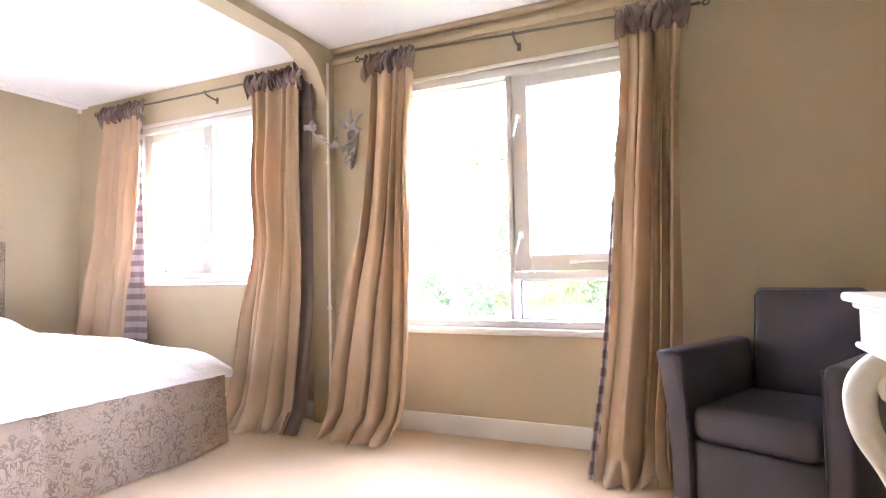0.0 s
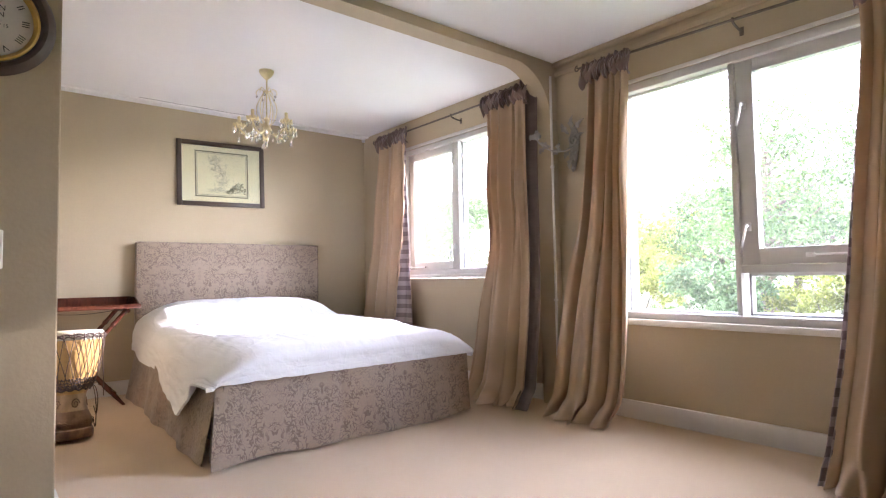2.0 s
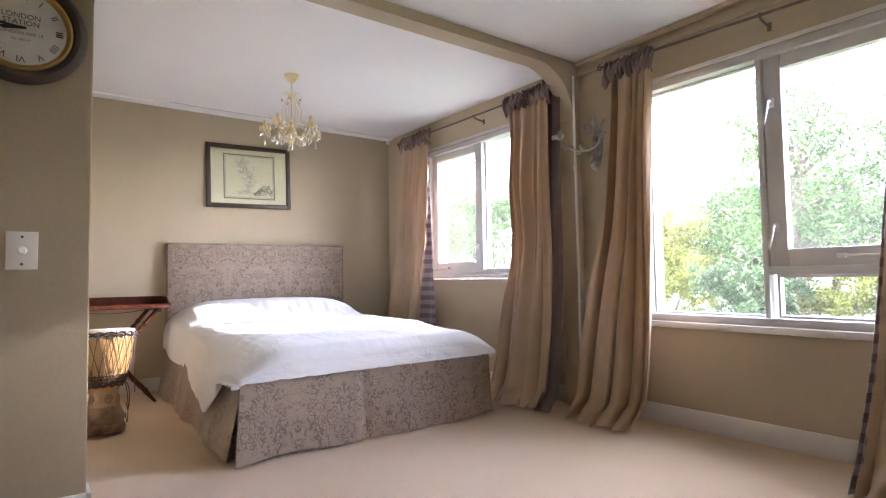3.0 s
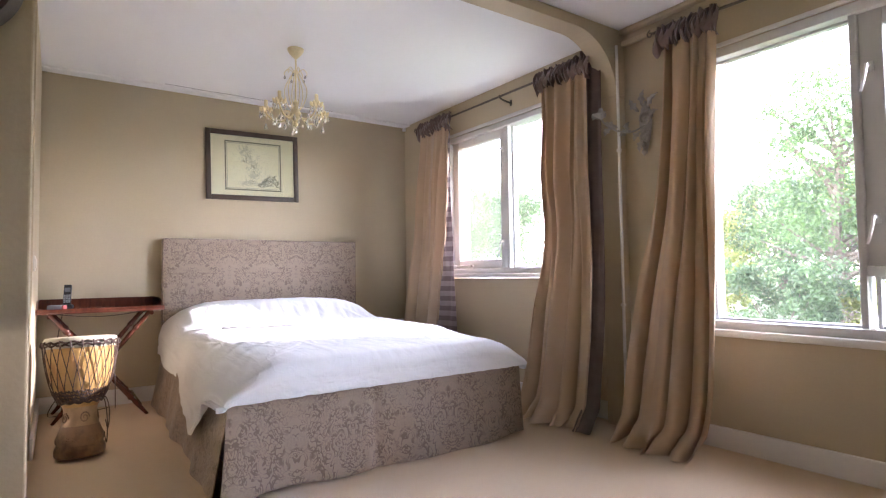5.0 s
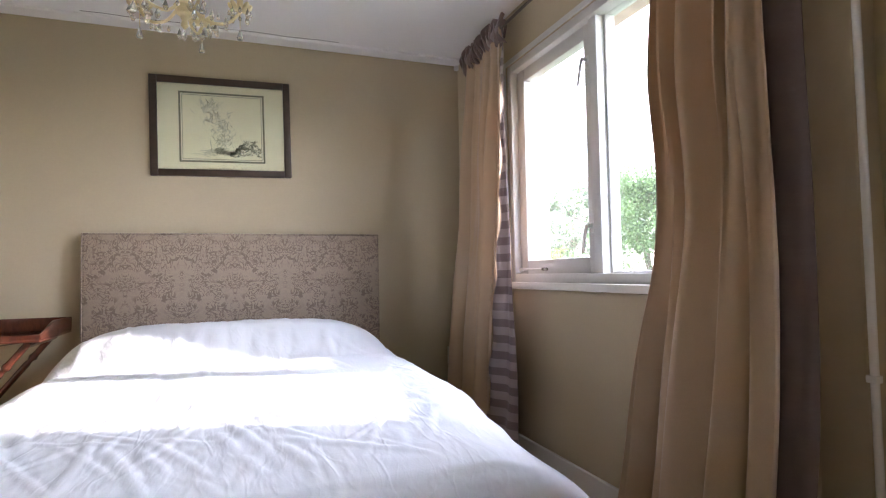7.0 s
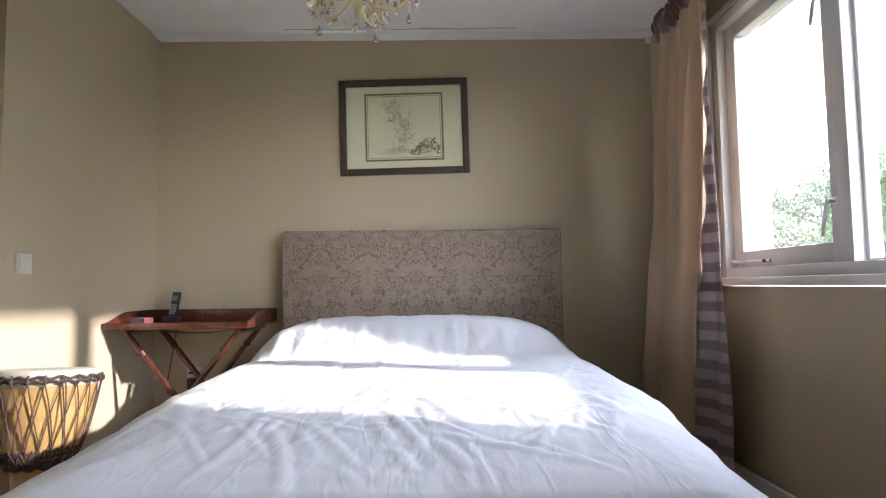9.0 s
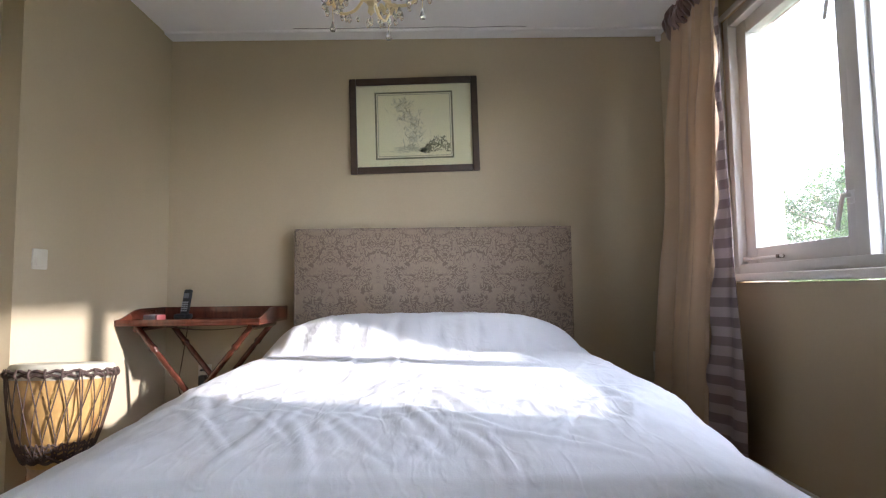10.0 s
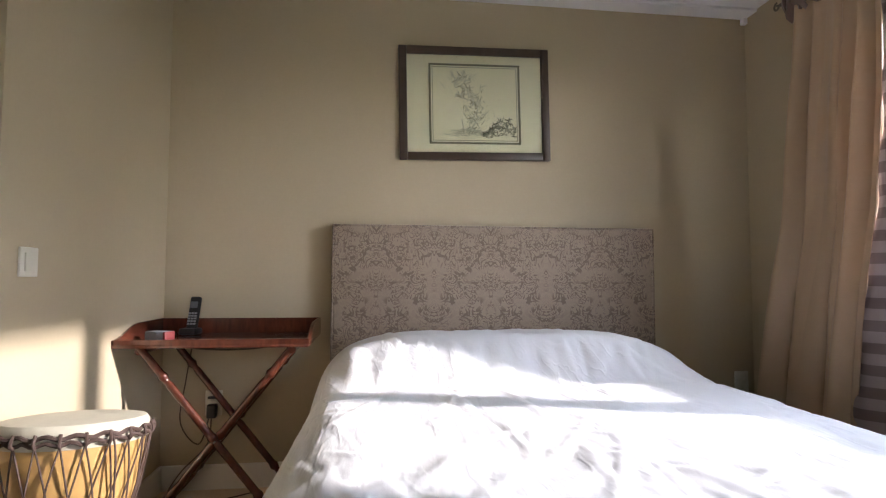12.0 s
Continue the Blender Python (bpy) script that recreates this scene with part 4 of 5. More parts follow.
stand = thing("folding_stand", pose(-4.575, 0.475, FZ), "turned mahogany folding stand under the tray", "stand")
HS = TZ - FZ
for k, x in enumerate((-0.185, 0.185)):
    for s in (1, -1):
        xx = x + 0.02 * s
        L = [(xx, s * -0.30, HS - 0.005), (xx, s * 0.28, 0.0)]
        n = 110
        pts = [Vector(L[0]).lerp(Vector(L[1]), i / n) for i in range(n + 1)]
        tp = []
        for i in range(n + 1):
            q = i / n
            r = 1.0
            for c in (0.16, 0.50, 0.82):
                r += 0.32 * math.exp(-((q - c) / 0.012) ** 2) - 0.25 * math.exp(-((q - c - 0.025) / 0.012) ** 2)
            r *= 1.0 - 0.35 * ease(0.88, 1.0, q)
            tp.append(r)
        part("leg", tube(pts, 0.0165, 10, taper=tp), MAHOGANY, stand)
for y in (-0.30, 0.30):
    part("top_rail", tube([(-0.215, y, HS - 0.018), (0.215, y, HS - 0.018)], 0.016, 10), MAHOGANY, stand)
for y in (-0.22, 0.22):
    part("stretcher", tube([(-0.20, y, 0.10), (0.20, y, 0.10)], 0.010, 8), MAHOGANY, stand)
part("webbing", sheet(lambda u, v: (-0.03 + 0.05 * v, -0.29 + 0.58 * u, HS - 0.012 - 0.030 * math.sin(u * math.pi)), 20, 2, 0.003), ROPE, stand)
part("pivot", tube([(-0.22, 0.0, HS * 0.48), (0.22, 0.0, HS * 0.48)], 0.006, 8), IRON, stand)

phone = thing("cordless_phone", pose(-4.69, 0.27, TZ + 0.017, 0, 0, 78), "dark cordless telephone standing in its charger on the tray", "telephone")
part("charger", block(-0.04, 0.04, -0.035, 0.04, 0, 0.03, 0.010, 3), BLACK, phone)
hs = block(-0.024, 0.024, -0.012, 0.012, 0, 0.165, 0.008, 3)
bmesh.ops.transform(hs, matrix=pose(0, 0.01, 0.012, -14, 0, 0), verts=hs.verts)
body = part("handset", hs, BLACK, phone)
for r in range(5):
    for c in range(3):
        kb = block(-0.006, 0.006, -0.002, 0.002, -0.0042, 0.0042, 0.0012, 1)
        bmesh.ops.transform(kb, matrix=pose(0, 0.01, 0.012, -14, 0, 0) @ pose((c - 1) * 0.0145, -0.0128, 0.035 + r * 0.0125), verts=kb.verts)
        part("key", kb, GREYKEY, body)
sc = block(-0.017, 0.017, -0.0015, 0.0015, -0.015, 0.015, 0.001, 1)
bmesh.ops.transform(sc, matrix=pose(0, 0.01, 0.012, -14, 0, 0) @ pose(0, -0.0126, 0.125), verts=sc.verts)
part("screen", sc, GREYBOX, body)
pack = thing("small_carton", pose(-4.47, 0.22, TZ + 0.017, 0, 0, 70), "small grey and red carton lying on the tray", "box")
part("carton", block(-0.055, 0.03, -0.03, 0.03, 0, 0.036, 0.003), GREYBOX, pack)
part("red_end", block(0.0305, 0.044, -0.03, 0.03, 0, 0.036, 0.003), REDMARK, pack)


def socket(x, y, z, plug):
    s = thing("wall_socket", on_west(x, y, z), "ivory plastic wall socket" + (" with a black adapter plugged in" if plug else ""), "socket")
    part("plate", block(-0.040, 0.040, -0.060, 0.060, 0, 0.010, 0.004), IVORY, s)
    for dy in (0.028, -0.028):
        part("well", lathe([(0.020, 0.010), (0.021, 0.0125), (0.018, 0.0125), (0.017, 0.004)], 18, closed=True), IVORY, s).location = (0, dy, 0)
    if plug:
        part("adapter", block(-0.022, 0.022, -0.065, 0.0, 0.012, 0.055, 0.008, 3), BLACK, s)
        part("adapter_cap", block(-0.024, 0.02, 0.022, 0.034, 0.012, 0.03, 0.004), BLACK, s)
    return s


socket(WX + 0.001, 0.345, 0.385, True)
socket(WX + 0.001, 3.12, 0.43, False)


def cable(name, pts, label):
    return tagged(part(name, tube(curve_points(pts, 8), 0.0032, 6), ROPE, None), label, "cable")


cable("cable", [(-4.80, 0.345, 0.33), (-4.79, 0.33, 0.20), (-4.77, 0.22, 0.08), (-4.72, 0.17, FZ + 0.006), (-4.66, 0.24, FZ + 0.006), (-4.68, 0.42, FZ + 0.006), (-4.75, 0.55, FZ + 0.006)], "thin dark cable from the socket onto the carpet")
cable("cable", [(-4.79, 0.345, 0.36), (-4.80, 0.29, 0.20), (-4.81, 0.20, 0.30), (-4.81, 0.22, 0.50), (-4.812, 0.25, 0.70)], "thin dark cable hanging behind the tray")


def switch(m, wide, high, old):
    s = thing("light_switch", m, "yellowed ivory dimmer plate with two screws" if old else "ivory plastic rocker switch in a square plate", "switch")
    part("plate", block(-wide, wide, -high, high, 0, 0.009, 0.004), IVORY, s)
    if old:
        part("knob", lathe([(0.016, 0.009), (0.017, 0.011), (0.012, 0.016), (0.010, 0.018)], 20), IVORY, s)
        for dy in (0.052, -0.052):
            part("screw", lathe([(0.004, 0.008), (0.005, 0.0105), (0.003, 0.011)], 10), DARKWOOD, s).location = (0, dy, 0)
    else:
        part("rocker", block(-0.027, 0.027, -0.028, 0.028, 0.0085, 0.014, 0.003), IVORY, s)
    return s


ON_SOUTH = Matrix(((-1, 0, 0, 0), (0, 0, 1, 0), (0, 1, 0, 0), (0, 0, 0, 1)))     # faces north
switch(Matrix.Translation((-3.735, 0.101, 1.033)) @ ON_SOUTH, 0.043, 0.043, False)
switch(on_west(BX1 + 0.001, -0.085, 1.045), 0.050, 0.072, True)

# ---- station clock on the pier ----
clock = thing("wall_clock", on_west(BX1 + 0.001, -0.103, 1.90) @ Matrix.Scale(0.815, 4), "round dark-rimmed station clock with a gilt ring and yellowed dial", "clock")
part("rim", lathe([(0.155, 0.0), (0.262, 0.0), (0.268, 0.02), (0.255, 0.045), (0.235, 0.055), (0.215, 0.050), (0.205, 0.036), (0.20, 0.022), (0.155, 0.02)], 72, closed=False), DARKWOOD, clock, "dark wooden rim")
part("gilt_ring", lathe([(0.205, 0.030), (0.205, 0.044), (0.196, 0.048), (0.180, 0.034), (0.178, 0.024), (0.205, 0.024)], 72, closed=False), GOLD, clock, "gilt inner ring")
part("dial", lathe([(0.0005, 0.0), (0.182, 0.0), (0.182, 0.026), (0.0005, 0.026)], 72), DIAL, clock, "yellowed paper dial")


def lettering(name, text, size, m, parent):
    cu = bpy.data.curves.new(name, "FONT")
    cu.body, cu.size, cu.align_x, cu.align_y, cu.extrude = text, size, "CENTER", "CENTER", 0.0006
    ob = new(name, cu)
    me = bpy.data.meshes.new_from_object(ob.evaluated_get(bpy.context.evaluated_depsgraph_get()))
    bpy.data.objects.remove(ob)
    me.transform(m)
    me.materials.append(BLACK)
    o = new(name, me)
    o.parent = parent
    return o


for k, num in enumerate(("XII", "I", "II", "III", "IIII", "V", "VI", "VII", "VIII", "IX", "X", "XI")):
    a = -k * 30
    lettering("numeral", num, 0.042, pose(0, 0, 0.0268, 0, 0, a) @ pose(0, 0.148, 0), clock)
lettering("lettering", "LONDON", 0.034, pose(0, 0.056, 0.0268), clock)
lettering("lettering", "STATION", 0.034, pose(0, 0.025, 0.0268), clock)
lettering("lettering", "LONDON NW 15", 0.022, pose(0, -0.026, 0.0268), clock)
lettering("lettering", "No. 180217", 0.015, pose(0, -0.056, 0.0268), clock)
part("minute_hand", prism([(-0.004, -0.02), (0.004, -0.02), (0.006, 0.09), (0.0, 0.14), (-0.006, 0.09)], "z", 0.031, 0.033), BLACK, clock).matrix_basis = pose(0, 0, 0, 0, 0, 85)
part("hour_hand", prism([(-0.005, -0.02), (0.005, -0.02), (0.010, 0.06), (0.0, 0.095), (-0.010, 0.06)], "z", 0.028, 0.030), BLACK, clock).matrix_basis = pose(0, 0, 0, 0, 0, 97)
part("hub", lathe([(0.007, 0.026), (0.007, 0.034), (0.004, 0.036)], 14), BLACK, clock)

# ---- djembe ----
drum = thing("djembe_drum", pose(-3.515, 0.327, FZ + 0.012, 0, -6, 0) @ Matrix.Diagonal((1, 1, 1.06, 1)), "carved wooden goblet drum with a pale hide and dark rope lacing", "drum")
BOWL = [(0.24, 0.080), (0.27, 0.097), (0.31, 0.121), (0.36, 0.138), (0.43, 0.152), (0.50, 0.162), (0.56, 0.168), (0.60, 0.168)]


def bowl_r(z):
    for (a, r), (b, q) in zip(BOWL, BOWL[1:]):
        if z <= b:
            return r + (q - r) * max(0, (z - a) / (b - a))
    return BOWL[-1][1]


def round_at(r, a, z):
    return r * math.cos(a), r * math.sin(a), z


FOOT_OUT = [(0.112, 0.0), (0.119, 0.008), (0.121, 0.030), (0.117, 0.050), (0.110, 0.056), (0.109, 0.064), (0.113, 0.078), (0.110, 0.105), (0.099, 0.130), (0.096, 0.138), (0.089, 0.152), (0.082, 0.19), (0.079, 0.225), (0.084, 0.250)]


def foot_r(z):
    for (r, a), (q, b) in zip(FOOT_OUT, FOOT_OUT[1:]):
        if z <= b:
            return r + (q - r) * (z - a) / (b - a)
    return 0.084


part("bowl", lathe([(bowl_r(0.24 + 0.02 * i), 0.24 + 0.02 * i) for i in range(18)], 40), DRUMWOOD, drum, "honey coloured wooden bowl")
part("foot", lathe([(r, z) for r, z in FOOT_OUT if z > 0.14], 36), FOOTWOOD, drum, "pale brown carved neck")
part("foot_base", lathe([(r, z) for r, z in FOOT_OUT if z < 0.16], 36), STAINED, drum, "dark stained stepped base")
for k in range(5):
    a = radians(k * 72 + 12)
    spiral = [(0.026 * (1 - i / 20) * math.cos(i * 0.62), 0.030 * (1 - i / 20) * math.sin(i * 0.62)) for i in range(17)]
    part("carving", tube([round_at(foot_r(0.192 + q) + 0.001, a + w / 0.085, 0.192 + q) for w, q in spiral], 0.0034, 5), STAINED, drum)
    wave = [(-0.05 + 0.1 * i / 14, 0.014 * math.sin(math.pi * i / 14) + 0.004 * math.sin(i * 1.4)) for i in range(15)]
    for lift in (0.070, 0.082):
        part("carving", tube([round_at(foot_r(lift + q) + 0.001, a + 0.5 + w / 0.11, lift + q) for w, q in wave], 0.003, 5), STAINED, drum)
part("hide", lathe([(0.168, 0.545), (0.176, 0.572), (0.174, 0.588), (0.166, 0.598), (0.140, 0.602), (0.0005, 0.604)], 44, closed=False), HIDE, drum, "pale goat hide head")


def hoop(r, z, wob_amp, thick, wraps, shift=0.0):
    n = 96
    pts = []
    for i in range(n + 1):
        a = 2 * math.pi * i / n
        pts.append(round_at(r + wob_amp * math.sin(wraps * a + shift), a, z + 1.4 * wob_amp * math.cos(wraps * a + shift)))
    return tube(pts, thick, 6)


for r, z, th, w in ((0.179, 0.574, 0.0052, 18), (0.178, 0.560, 0.0048, 22), (0.101, 0.270, 0.006, 14), (0.106, 0.280, 0.0055, 18), (0.113, 0.292, 0.0045, 24), (0.122, 0.308, 0.0038, 24), (0.130, 0.326, 0.0034, 24)):
    part("rope_hoop", hoop(r, z, 0.003, th, w, 40 * z), ROPE, drum)
N = 22
for k in range(N):
    for s in (1, -1):
        pts = []
        for i in range(11):
            q = i / 10
            z = 0.556 - 0.275 * q
            a = 2 * math.pi * (k + s * 1.25 * q) / N + 0.012 * math.sin(3 * k + 5 * q)
            pts.append(round_at(bowl_r(z) + 0.005 + 0.008 * (1 - q), a, z))
        part("lacing", tube(pts, 0.0024, 5), ROPE, drum)
for k in range(N):                               # the tight net under the bowl
    a = 2 * math.pi * (k + 0.5) / N
    for s in (1, -1):
        part("net_cord", tube([round_at(bowl_r(z) + 0.007, a + s * 0.16 * (0.335 - z) / 0.06, z) for z in (0.335, 0.315, 0.295, 0.275)], 0.0028, 5), ROPE, drum)
for k in range(N):
    a = 2 * math.pi * k / N
    part("knot", tube(curve_points([round_at(0.179, a, 0.552), round_at(0.188, a, 0.563), round_at(0.181, a, 0.582)], 4), 0.0042, 6), ROPE, drum)
for a, l in ((48, 0.24), (56, 0.17), (150, 0.16)):
    a = radians(a)
    part("loose_cord", tube(curve_points([round_at(0.11, a, 0.29), round_at(0.142, a, 0.275), round_at(0.15, a + 0.1, 0.29 - l * 0.5), round_at(0.135, a + 0.25, 0.29 - l), round_at(0.12, a + 0.3, 0.30 - l * 0.8)], 6), 0.0026, 5), ROPE, drum)
part("hanging_cord", tube(curve_points([round_at(0.182, 0.9, 0.57), round_at(0.192, 0.92, 0.52), round_at(0.188, 0.95, 0.42), round_at(0.194, 0.93, 0.33), round_at(0.19, 0.97, 0.22)], 6), 0.0026, 5), ROPE, drum)

# ---- chandelier ----
lamp = thing("chandelier", pose(-3.49, 1.53, 1.94), "small cream chandelier with glass drops, unlit", "chandelier")
TOP = CZ - 1.94
part("canopy", lathe([(0.055, TOP), (0.054, TOP - 0.012), (0.040, TOP - 0.035), (0.016, TOP - 0.06), (0.008, TOP - 0.066)], 24), CREAM, lamp, "cream ceiling rose")
part("stem", tube([(0, 0, TOP - 0.06), (0.004, 0, TOP - 0.12), (0, 0, TOP - 0.2), (0, 0, 0.10)], 0.006, 8), CREAM, lamp)
part("hub", lathe([(0.004, 0.055), (0.030, 0.07), (0.040, 0.10), (0.022, 0.13), (0.012, 0.16), (0.020, 0.18), (0.008, 0.20)], 18), CREAM, lamp)
part("finial", lathe([(0.002, 0.01), (0.014, 0.025), (0.010, 0.045), (0.018, 0.06)], 12), CREAM, lamp)
for k in range(6):
    a = 2 * math.pi * k / 6
    part("cage_wire", tube(curve_points([(r * math.cos(a), r * math.sin(a), z) for r, z in ((0.01, 0.40), (0.045, 0.34), (0.075, 0.26), (0.055, 0.17), (0.02, 0.12))], 5), 0.003, 5), CREAM, lamp)
    part("top_hook", tube(curve_points([(r * math.cos(a), r * math.sin(a), z) for r, z in ((0.008, 0.385), (0.05, 0.41), (0.075, 0.385), (0.072, 0.365))], 4), 0.0028, 5), CREAM, lamp)


def crystal(h, w):
    bm = lathe([(0.0006, 0.0), (w * 0.6, -h * 0.35), (w, -h * 0.65), (w * 0.55, -h * 0.92), (0.0006, -h)], 6)
    return bm


drop_big, drop_small = crystal(0.045, 0.011), crystal(0.026, 0.008)
meshes = []
for nm, bm in (("big", drop_big), ("small", drop_small)):
    me = bpy.data.meshes.new("crystal_drop")
    bm.to_mesh(me)
    bm.free()
    me.materials.append(CRYSTAL)
    meshes.append(me)


def hang(x, y, z, big):
    o = new("crystal_drop", meshes[0 if big else 1])
    o.parent, o.location = lamp, (x, y, z)
    return o


for k in range(5):
    a = 2 * math.pi * (k + 0.3) / 5
    c, s = math.cos(a), math.sin(a)
    arm = part("arm", tube(curve_points([(r * c, r * s, z) for r, z in ((0.025, 0.10), (0.08, 0.055), (0.15, 0.06), (0.195, 0.105), (0.20, 0.13))], 6), 0.006, 7), CREAM, lamp)
    petals = bmesh.new()
    for i in range(8):
        b = 2 * math.pi * i / 8
        tube(curve_points([(0.008 * math.cos(b), 0.008 * math.sin(b), 0), (0.030 * math.cos(b), 0.030 * math.sin(b), 0.004), (0.043 * math.cos(b), 0.043 * math.sin(b), 0.020)], 3), 0.010, 5, petals, [0.6, 0.9, 1, 1.1, 1.1, 0.9, 0.5])
    part("flower_cup", petals, CREAM, arm, "cream enamel flower cup").location = (0.20 * c, 0.20 * s, 0.125)
    part("candle_sleeve", lathe([(0.012, 0), (0.012, 0.06), (0.008, 0.064)], 12), CREAM, arm).location = (0.20 * c, 0.20 * s, 0.135)
    for i in range(8):
        b = 2 * math.pi * i / 8
        hang(0.20 * c + 0.040 * math.cos(b), 0.20 * s + 0.040 * math.sin(b), 0.120, i % 2)
    part("drop_wire", tube(curve_points([(0.20 * c, 0.20 * s, 0.12), (0.20 * c + 0.006, 0.20 * s, 0.085), (0.20 * c - 0.003, 0.20 * s, 0.055), (0.20 * c, 0.20 * s, 0.043)], 4), 0.0016, 5), CREAM, arm)
    part("teardrop", lathe([(0.0008, 0.045), (0.004, 0.036), (0.009, 0.020), (0.013, 0.008), (0.010, 0.001), (0.0008, -0.002)], 10), CRYSTAL, arm).location = (0.20 * c, 0.20 * s, 0.0)
    hang(0.11 * c, 0.11 * s, 0.055, True)
    for q in range(4):                           # short strings of drops between the arms
        w = a + 2 * math.pi / 5 * (q + 0.5) / 4
        hang((0.16 - 0.03 * math.sin(math.pi * (q + 0.5) / 4)) * math.cos(w), (0.16 - 0.03 * math.sin(math.pi * (q + 0.5) / 4)) * math.sin(w), 0.085 - 0.02 * math.sin(math.pi * (q + 0.5) / 4), q % 2)
    hang(0.15 * c, 0.15 * s, 0.055, False)
    hang(0.072 * math.cos(a + 0.3), 0.072 * math.sin(a + 0.3), 0.362, False)
hang(0, 0, 0.012, True)

# ---- armchair by the window ----
chair = thing("armchair", pose(0.445, 2.70, FZ, 0, 0, -25), "low dark leather armchair with square arms", "armchair")
part("seat_frame", block(-0.225, 0.225, -0.312, 0.27, 0.05, 0.30, 0.018, 3), LEATHER, chair)
cush = block(-0.222, 0.222, -0.338, 0.22, 0.295, 0.435, 0.045, 4)
part("seat_cushion", cush, LEATHER, chair, "plump dark leather seat cushion")
bk = block(-0.222, 0.222, -0.06, 0.09, 0.30, 0.885, 0.035, 4)
bmesh.ops.transform(bk, matrix=pose(0, 0.26, 0, -8, 0, 0), verts=bk.verts)
part("backrest", bk, LEATHER, chair)
part("back_seam", tube([(-0.205, 0.252, 0.46), (-0.205, 0.306, 0.84), (-0.185, 0.309, 0.862), (0.185, 0.309, 0.862), (0.205, 0.306, 0.84), (0.205, 0.252, 0.46)], 0.006, 6), LEATHER, chair)
for sx in (-1, 1):
    arm = bmesh.new()
    box(arm, -0.042, 0.042, -0.335, 0.34, 0.05, 0.645, 0.022, 4)
    bmesh.ops.subdivide_edges(arm, edges=[e for e in arm.edges if abs(e.verts[0].co.z - e.verts[1].co.z) > 0.3], cuts=8, use_grid_fill=True)
    for v in arm.verts:                          # the arm widens and leans out towards its top
        k = max(0.0, (v.co.z - 0.05) / 0.6)
        v.co.x = sx * 0.268 + v.co.x * (1 + 0.25 * k * k) + sx * 0.030 * k ** 2.5
        if v.co.y < 0:
            v.co.y -= 0.035 * k ** 3
    part("armrest", arm, LEATHER, chair)
    part("arm_seam", tube(curve_points([(sx * (0.232 + 0.012 * q ** 2.5), -0.338 - 0.035 * q ** 3, 0.06 + 0.57 * q) for q in (0, 0.25, 0.5, 0.75, 1)], 4), 0.004, 6), LEATHER, chair)
    for y in (-0.27, 0.27):
        part("foot", block(sx * 0.265 - 0.025, sx * 0.265 + 0.025, y - 0.025, y + 0.025, 0.0, 0.055, 0.004), DARKWOOD, chair)

# ---- console table ----
CH = 0.905
console = thing("console_table", pose(0.50, 1.79, FZ), "cream lacquered console table with carved scroll legs", "table")
part("top", block(-0.02, 0.61, -0.96, 0.0, CH - 0.024, CH, 0.010, 3), CREAM_TABLE, console)
part("top_moulding", block(0.0, 0.61, -0.94, -0.02, CH - 0.040, CH - 0.022, 0.007, 3), CREAM_TABLE, console)
part("apron", block(0.012, 0.60, -0.928, -0.032, CH - 0.125, CH - 0.038, 0.005), CREAM_TABLE, console)
part("apron_bead", block(0.002, 0.605, -0.938, -0.022, CH - 0.137, CH - 0.122, 0.006, 3), CREAM_TABLE, console)
for y in (-0.87, -0.10):
    for x, d in ((0.03, 1), (0.55, -1)):
        line = curve_points([(x + d * px, y, CH + pz) for px, pz in ((0.10, -0.14), (0.02, -0.16), (-0.035, -0.22), (-0.03, -0.32), (0.025, -0.43), (0.07, -0.58), (0.085, -0.72), (0.06, -0.86), (0.04, -0.90))], 6)
        leg = part("leg", tube(line, 0.034, 10, taper=[1.15 - 0.55 * i / (len(line) - 1) for i in range(len(line))]), CREAM_TABLE, console)
        part("scroll", tube([(x + d * (0.035 + 0.05 * (1 - k / 26) * math.cos(k * 0.45)), y - 0.028, CH - 0.22 + 0.05 * (1 - k / 26) * math.sin(k * 0.45)) for k in range(22)], 0.010, 7), CREAM_TABLE, leg)

# ---- garden ----
gm = bmesh.new()
bmesh.ops.create_grid(gm, x_segments=40, y_segments=40, size=1)
for v in gm.verts:
    v.co = Vector((v.co.x * 300, 303.5 + v.co.y * 300, -0.32 + 0.05 * wob(v.co.x * 40, v.co.y * 40, 0)))
structure("ground", gm, GRASS, "rough green lawn of the garden", "lawn")


def foliage(name, parent, mat, centres, count, leaf, seed):
    """Many small leaves scattered through clumps: (x, y, z, radius)."""
    r = np.random.default_rng(seed)
    c = np.array(centres)
    which = r.integers(0, len(c), count)
    twig = r.integers(0, 14, count)
    offs = r.normal(size=(len(c), 14, 3)) * 0.52
    d = offs[which, twig] + r.normal(size=(count, 3)) * 0.20
    p = c[which, :3] + d * c[which, 3][:, None] * np.array((1, 1, 0.75))
    a, b = r.normal(size=(count, 3)), r.normal(size=(count, 3))
    a /= np.linalg.norm(a, axis=1)[:, None]
    b -= a * (a * b).sum(1)[:, None]
    b /= np.linalg.norm(b, axis=1)[:, None]
    size = leaf * (0.6 + 0.8 * r.random(count))[:, None]
    v = np.stack([p - a * size, p - b * size * 0.45, p + a * size, p + b * size * 0.45], 1).reshape(-1, 3)
    me = bpy.data.meshes.new(name)
    me.from_pydata(v.tolist(), [], np.arange(count * 4).reshape(-1, 4).tolist())
    me.materials.append(mat)
    ob = new(name, me)
    ob.parent = parent
    return ob


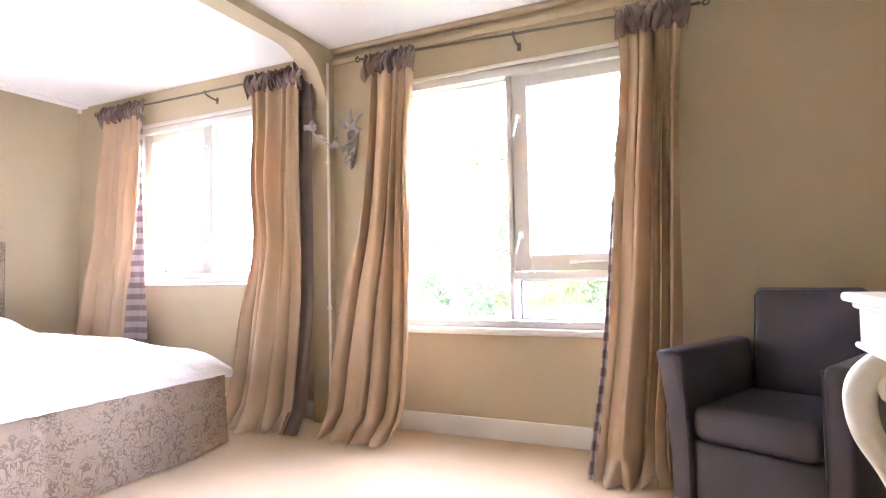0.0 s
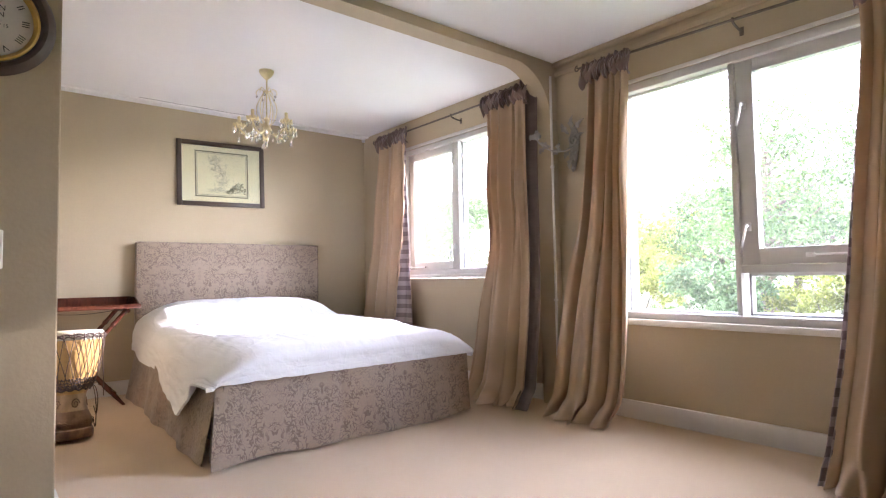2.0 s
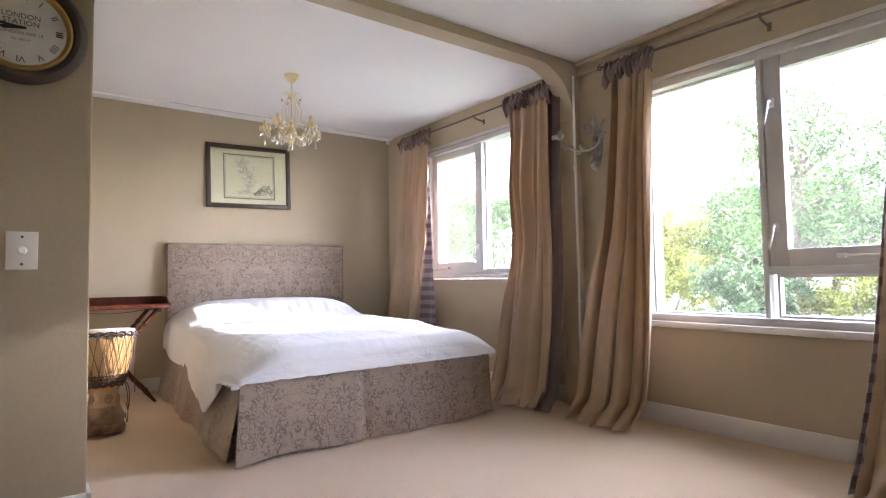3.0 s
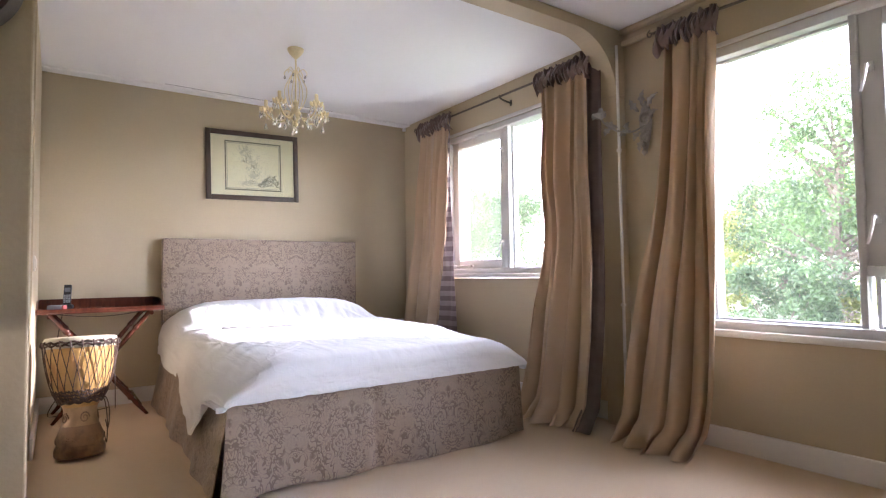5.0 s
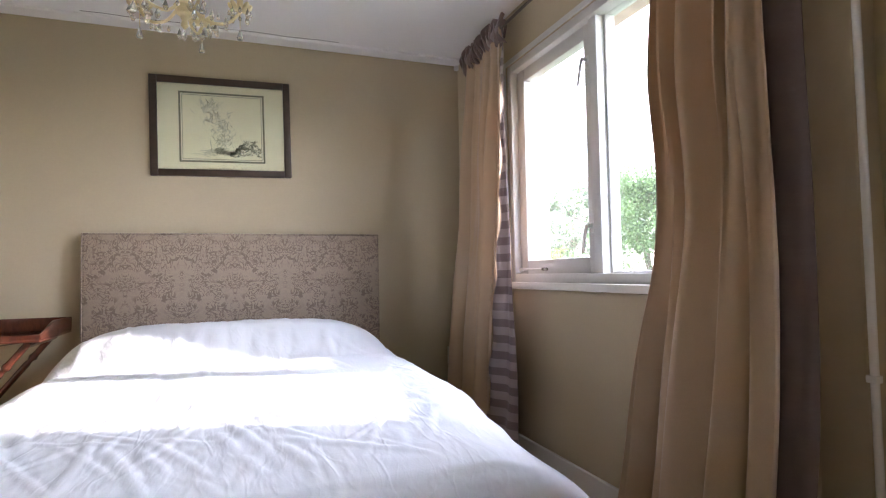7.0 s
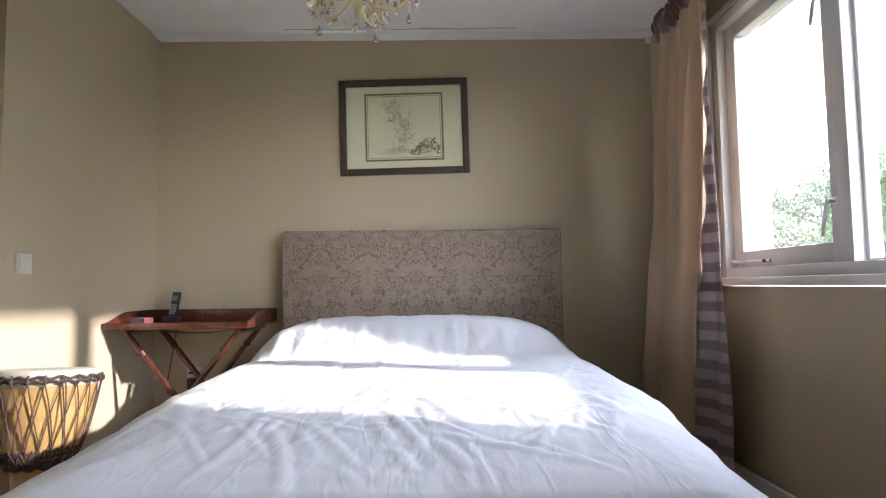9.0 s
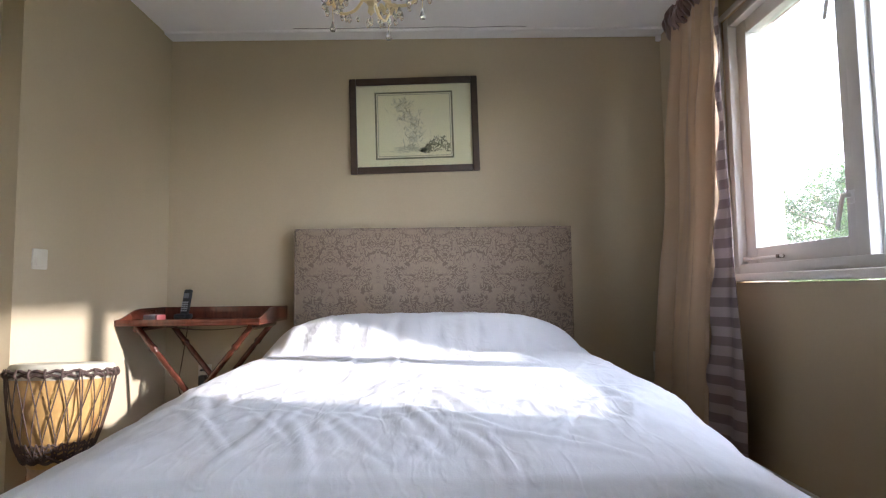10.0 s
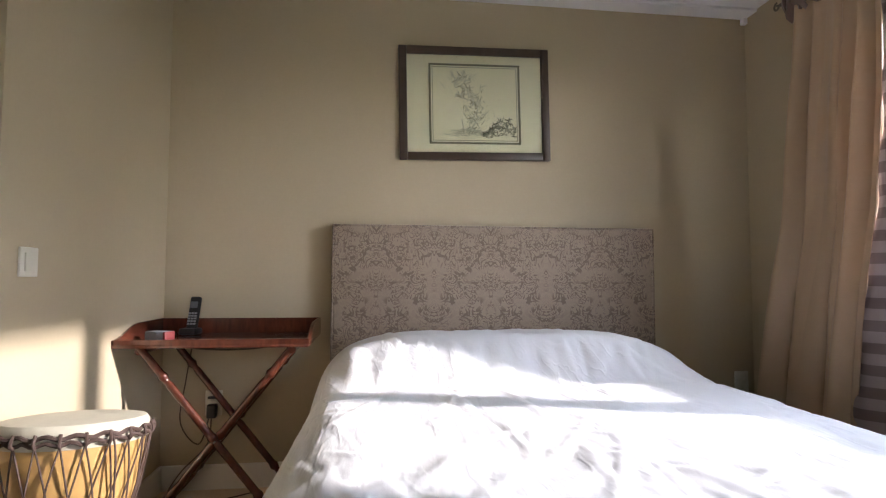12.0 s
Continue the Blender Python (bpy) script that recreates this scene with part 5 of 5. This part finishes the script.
def tree(x, y, high, spread, mat, seed, label, count=9000):
    t = thing("tree", pose(x, y, -0.34), label, "tree", "garden trees")
    r = random.Random(seed)
    h = high * 0.78
    trunk = bmesh.new()
    pts = [(0.10 * math.sin(i * 0.9 + seed), 0.10 * math.cos(i * 0.7), h * i / 8) for i in range(9)]
    tube(pts, 0.035 * high / 1.3, 9, trunk, [1.25, 1, 0.9, 0.8, 0.7, 0.55, 0.42, 0.3, 0.15])
    clumps = []
    for k in range(21):
        z0 = h * r.uniform(0.22, 0.95)
        a = r.uniform(0, 6.283)
        reach = spread * r.uniform(0.45, 1.0) * (1.1 - 0.55 * z0 / h)
        tip = Vector((reach * math.cos(a), reach * math.sin(a), z0 + r.uniform(0.15, 0.6) * reach))
        base = Vector((0, 0, z0 * 0.85))
        mid = base.lerp(tip, 0.5) + Vector((0, 0, -0.05 * reach))
        tube(curve_points([base, mid, tip], 4), 0.014 * high / 1.3, 5, trunk, [1, 0.95, 0.85, 0.75, 0.65, 0.55, 0.45, 0.35, 0.2])
        clumps.append((*tip, spread * r.uniform(0.30, 0.55)))
        clumps.append((*(base.lerp(tip, 0.65) + Vector((0, 0, 0.2))), spread * r.uniform(0.25, 0.45)))
    clumps.append((0, 0, high - spread * 0.35, spread * 0.4))
    part("trunk", trunk, BARK, t)
    foliage("crown", t, mat, clumps, 2 * count, 0.056, seed)
    return t


def shrub(x, y, high, wide, mat, seed, label, count=9000, leaf=0.05):
    s = thing("shrub", pose(x, y, -0.34), label, "shrub", "garden shrubs")
    r = random.Random(seed)
    stems = bmesh.new()
    cl = []
    for k in range(9):
        tip = (r.uniform(-wide, wide) * 0.75, r.uniform(-wide, wide) * 0.5, high * r.uniform(0.35, 0.82))
        tube(curve_points([(tip[0] * 0.2, tip[1] * 0.2, 0), (tip[0] * 0.7, tip[1] * 0.7, tip[2] * 0.5), tip], 3), 0.018, 5, stems, [1, 0.9, 0.8, 0.7, 0.6, 0.5, 0.4])
        cl.append((*tip, wide * r.uniform(0.28, 0.45)))
    part("stems", stems, BARK, s)
    foliage("leaves", s, mat, cl, count, leaf, seed)
    return s


tree(-5.2, 15.2, 6.5, 2.3, LEAF, 21, "tall leafy tree with a dark trunk behind the lawn", 9000)
tree(-2.4, 17.0, 6.6, 2.3, LEAF, 22, "leafy tree in the garden")
tree(-7.9, 18.5, 5.0, 2.0, LEAF_DARK, 23, "dark green tree at the edge of the garden")
tree(-10.8, 17.0, 4.0, 1.9, LEAF, 24, "leafy tree in the garden")
tree(-14.0, 19.0, 4.6, 2.3, LEAF_DARK, 25, "dark green tree at the edge of the garden")
tree(-18.5, 16.5, 5.8, 2.6, LEAF, 26, "leafy tree in the garden", 16000)
tree(-23.0, 17.5, 7.2, 3.0, LEAF_DARK, 27, "broad dark green tree in the garden", 16000)
tree(-28.0, 16.0, 7.4, 3.2, LEAF_DARK, 28, "dark green tree at the edge of the garden", 16000)
tree(-6.4, 21.0, 5.6, 2.4, LEAF_YELLOW, 30, "yellowish leafy tree far back in the garden", 9000)
tree(-9.4, 15.6, 3.6, 1.8, LEAF_YELLOW, 31, "small yellow-green tree in the garden")
tree(-3.8, 20.0, 7.4, 2.6, LEAF_DARK, 32, "dark green tree at the edge of the garden", 8000)
# two broad trees out of view, added to cut low sky light on the walls
tree(-0.5, 17.6, 6.3, 2.7, LEAF, 35, "unseen broad leafy tree, added to block low sky light", 16000)
tree(2.0, 18.6, 6.4, 2.7, LEAF_DARK, 36, "broad dark green tree in the garden", 16000)
# two unseen trees, added to block the sun through the wide window
tree(3.1, 17.5, 9.0, 1.6, LEAF, 33, "unseen tall slim leafy tree, added to shade the wide window", 20000)
tree(4.5, 24.0, 14.0, 2.0, LEAF, 34, "unseen tall leafy tree, added to keep sun off the pier", 60000)
tree(-12.0, 24.0, 5.4, 2.8, LEAF_YELLOW, 29, "yellowish leafy tree far back in the garden")
for k, (x, y, h, w, mt) in enumerate(((-5.4, 12.5, 1.5, 1.2, LEAF_DARK), (-3.2, 13.2, 1.8, 1.3, LEAF_YELLOW), (-7.8, 13.5, 2.0, 1.4, LEAF_YELLOW), (-1.2, 13.0, 1.9, 1.2, LEAF), (-10.4, 13.8, 1.7, 1.4, LEAF),
                                     (-13.4, 14.2, 1.8, 1.5, LEAF_DARK), (-17.0, 13.0, 2.0, 1.6, LEAF), (-21.0, 13.6, 2.2, 1.7, LEAF_YELLOW), (-25.5, 12.6, 2.1, 1.7, LEAF_DARK), (-3.9, 7.4, 0.62, 0.8, LEAF))):
    shrub(x, y, h, w, mt, 40 + k, {LEAF: "leafy green garden shrub on the lawn", LEAF_DARK: "dense dark green shrub on the lawn", LEAF_YELLOW: "yellow-green garden shrub on the lawn"}[mt])
fence = thing("garden_fence", pose(-2.9, 9.4, -0.33), "low weathered grey board fence in the garden", "fence")
slat = bpy.data.meshes.new("slat")
sb = block(0, 0.115, -0.01, 0.01, 0.02, 0.60, 0.004, 1)
sb.to_mesh(slat)
sb.free()
slat.materials.append(FENCE)
for k in range(22):
    o = new("slat", slat)
    o.parent, o.location = fence, (k * 0.13, 0, 0.01 * math.sin(k * 2.1))
for z in (0.15, 0.48):
    part("rail", block(-0.05, 2.9, 0.011, 0.045, z, z + 0.06, 0.004, 1), FENCE, fence)
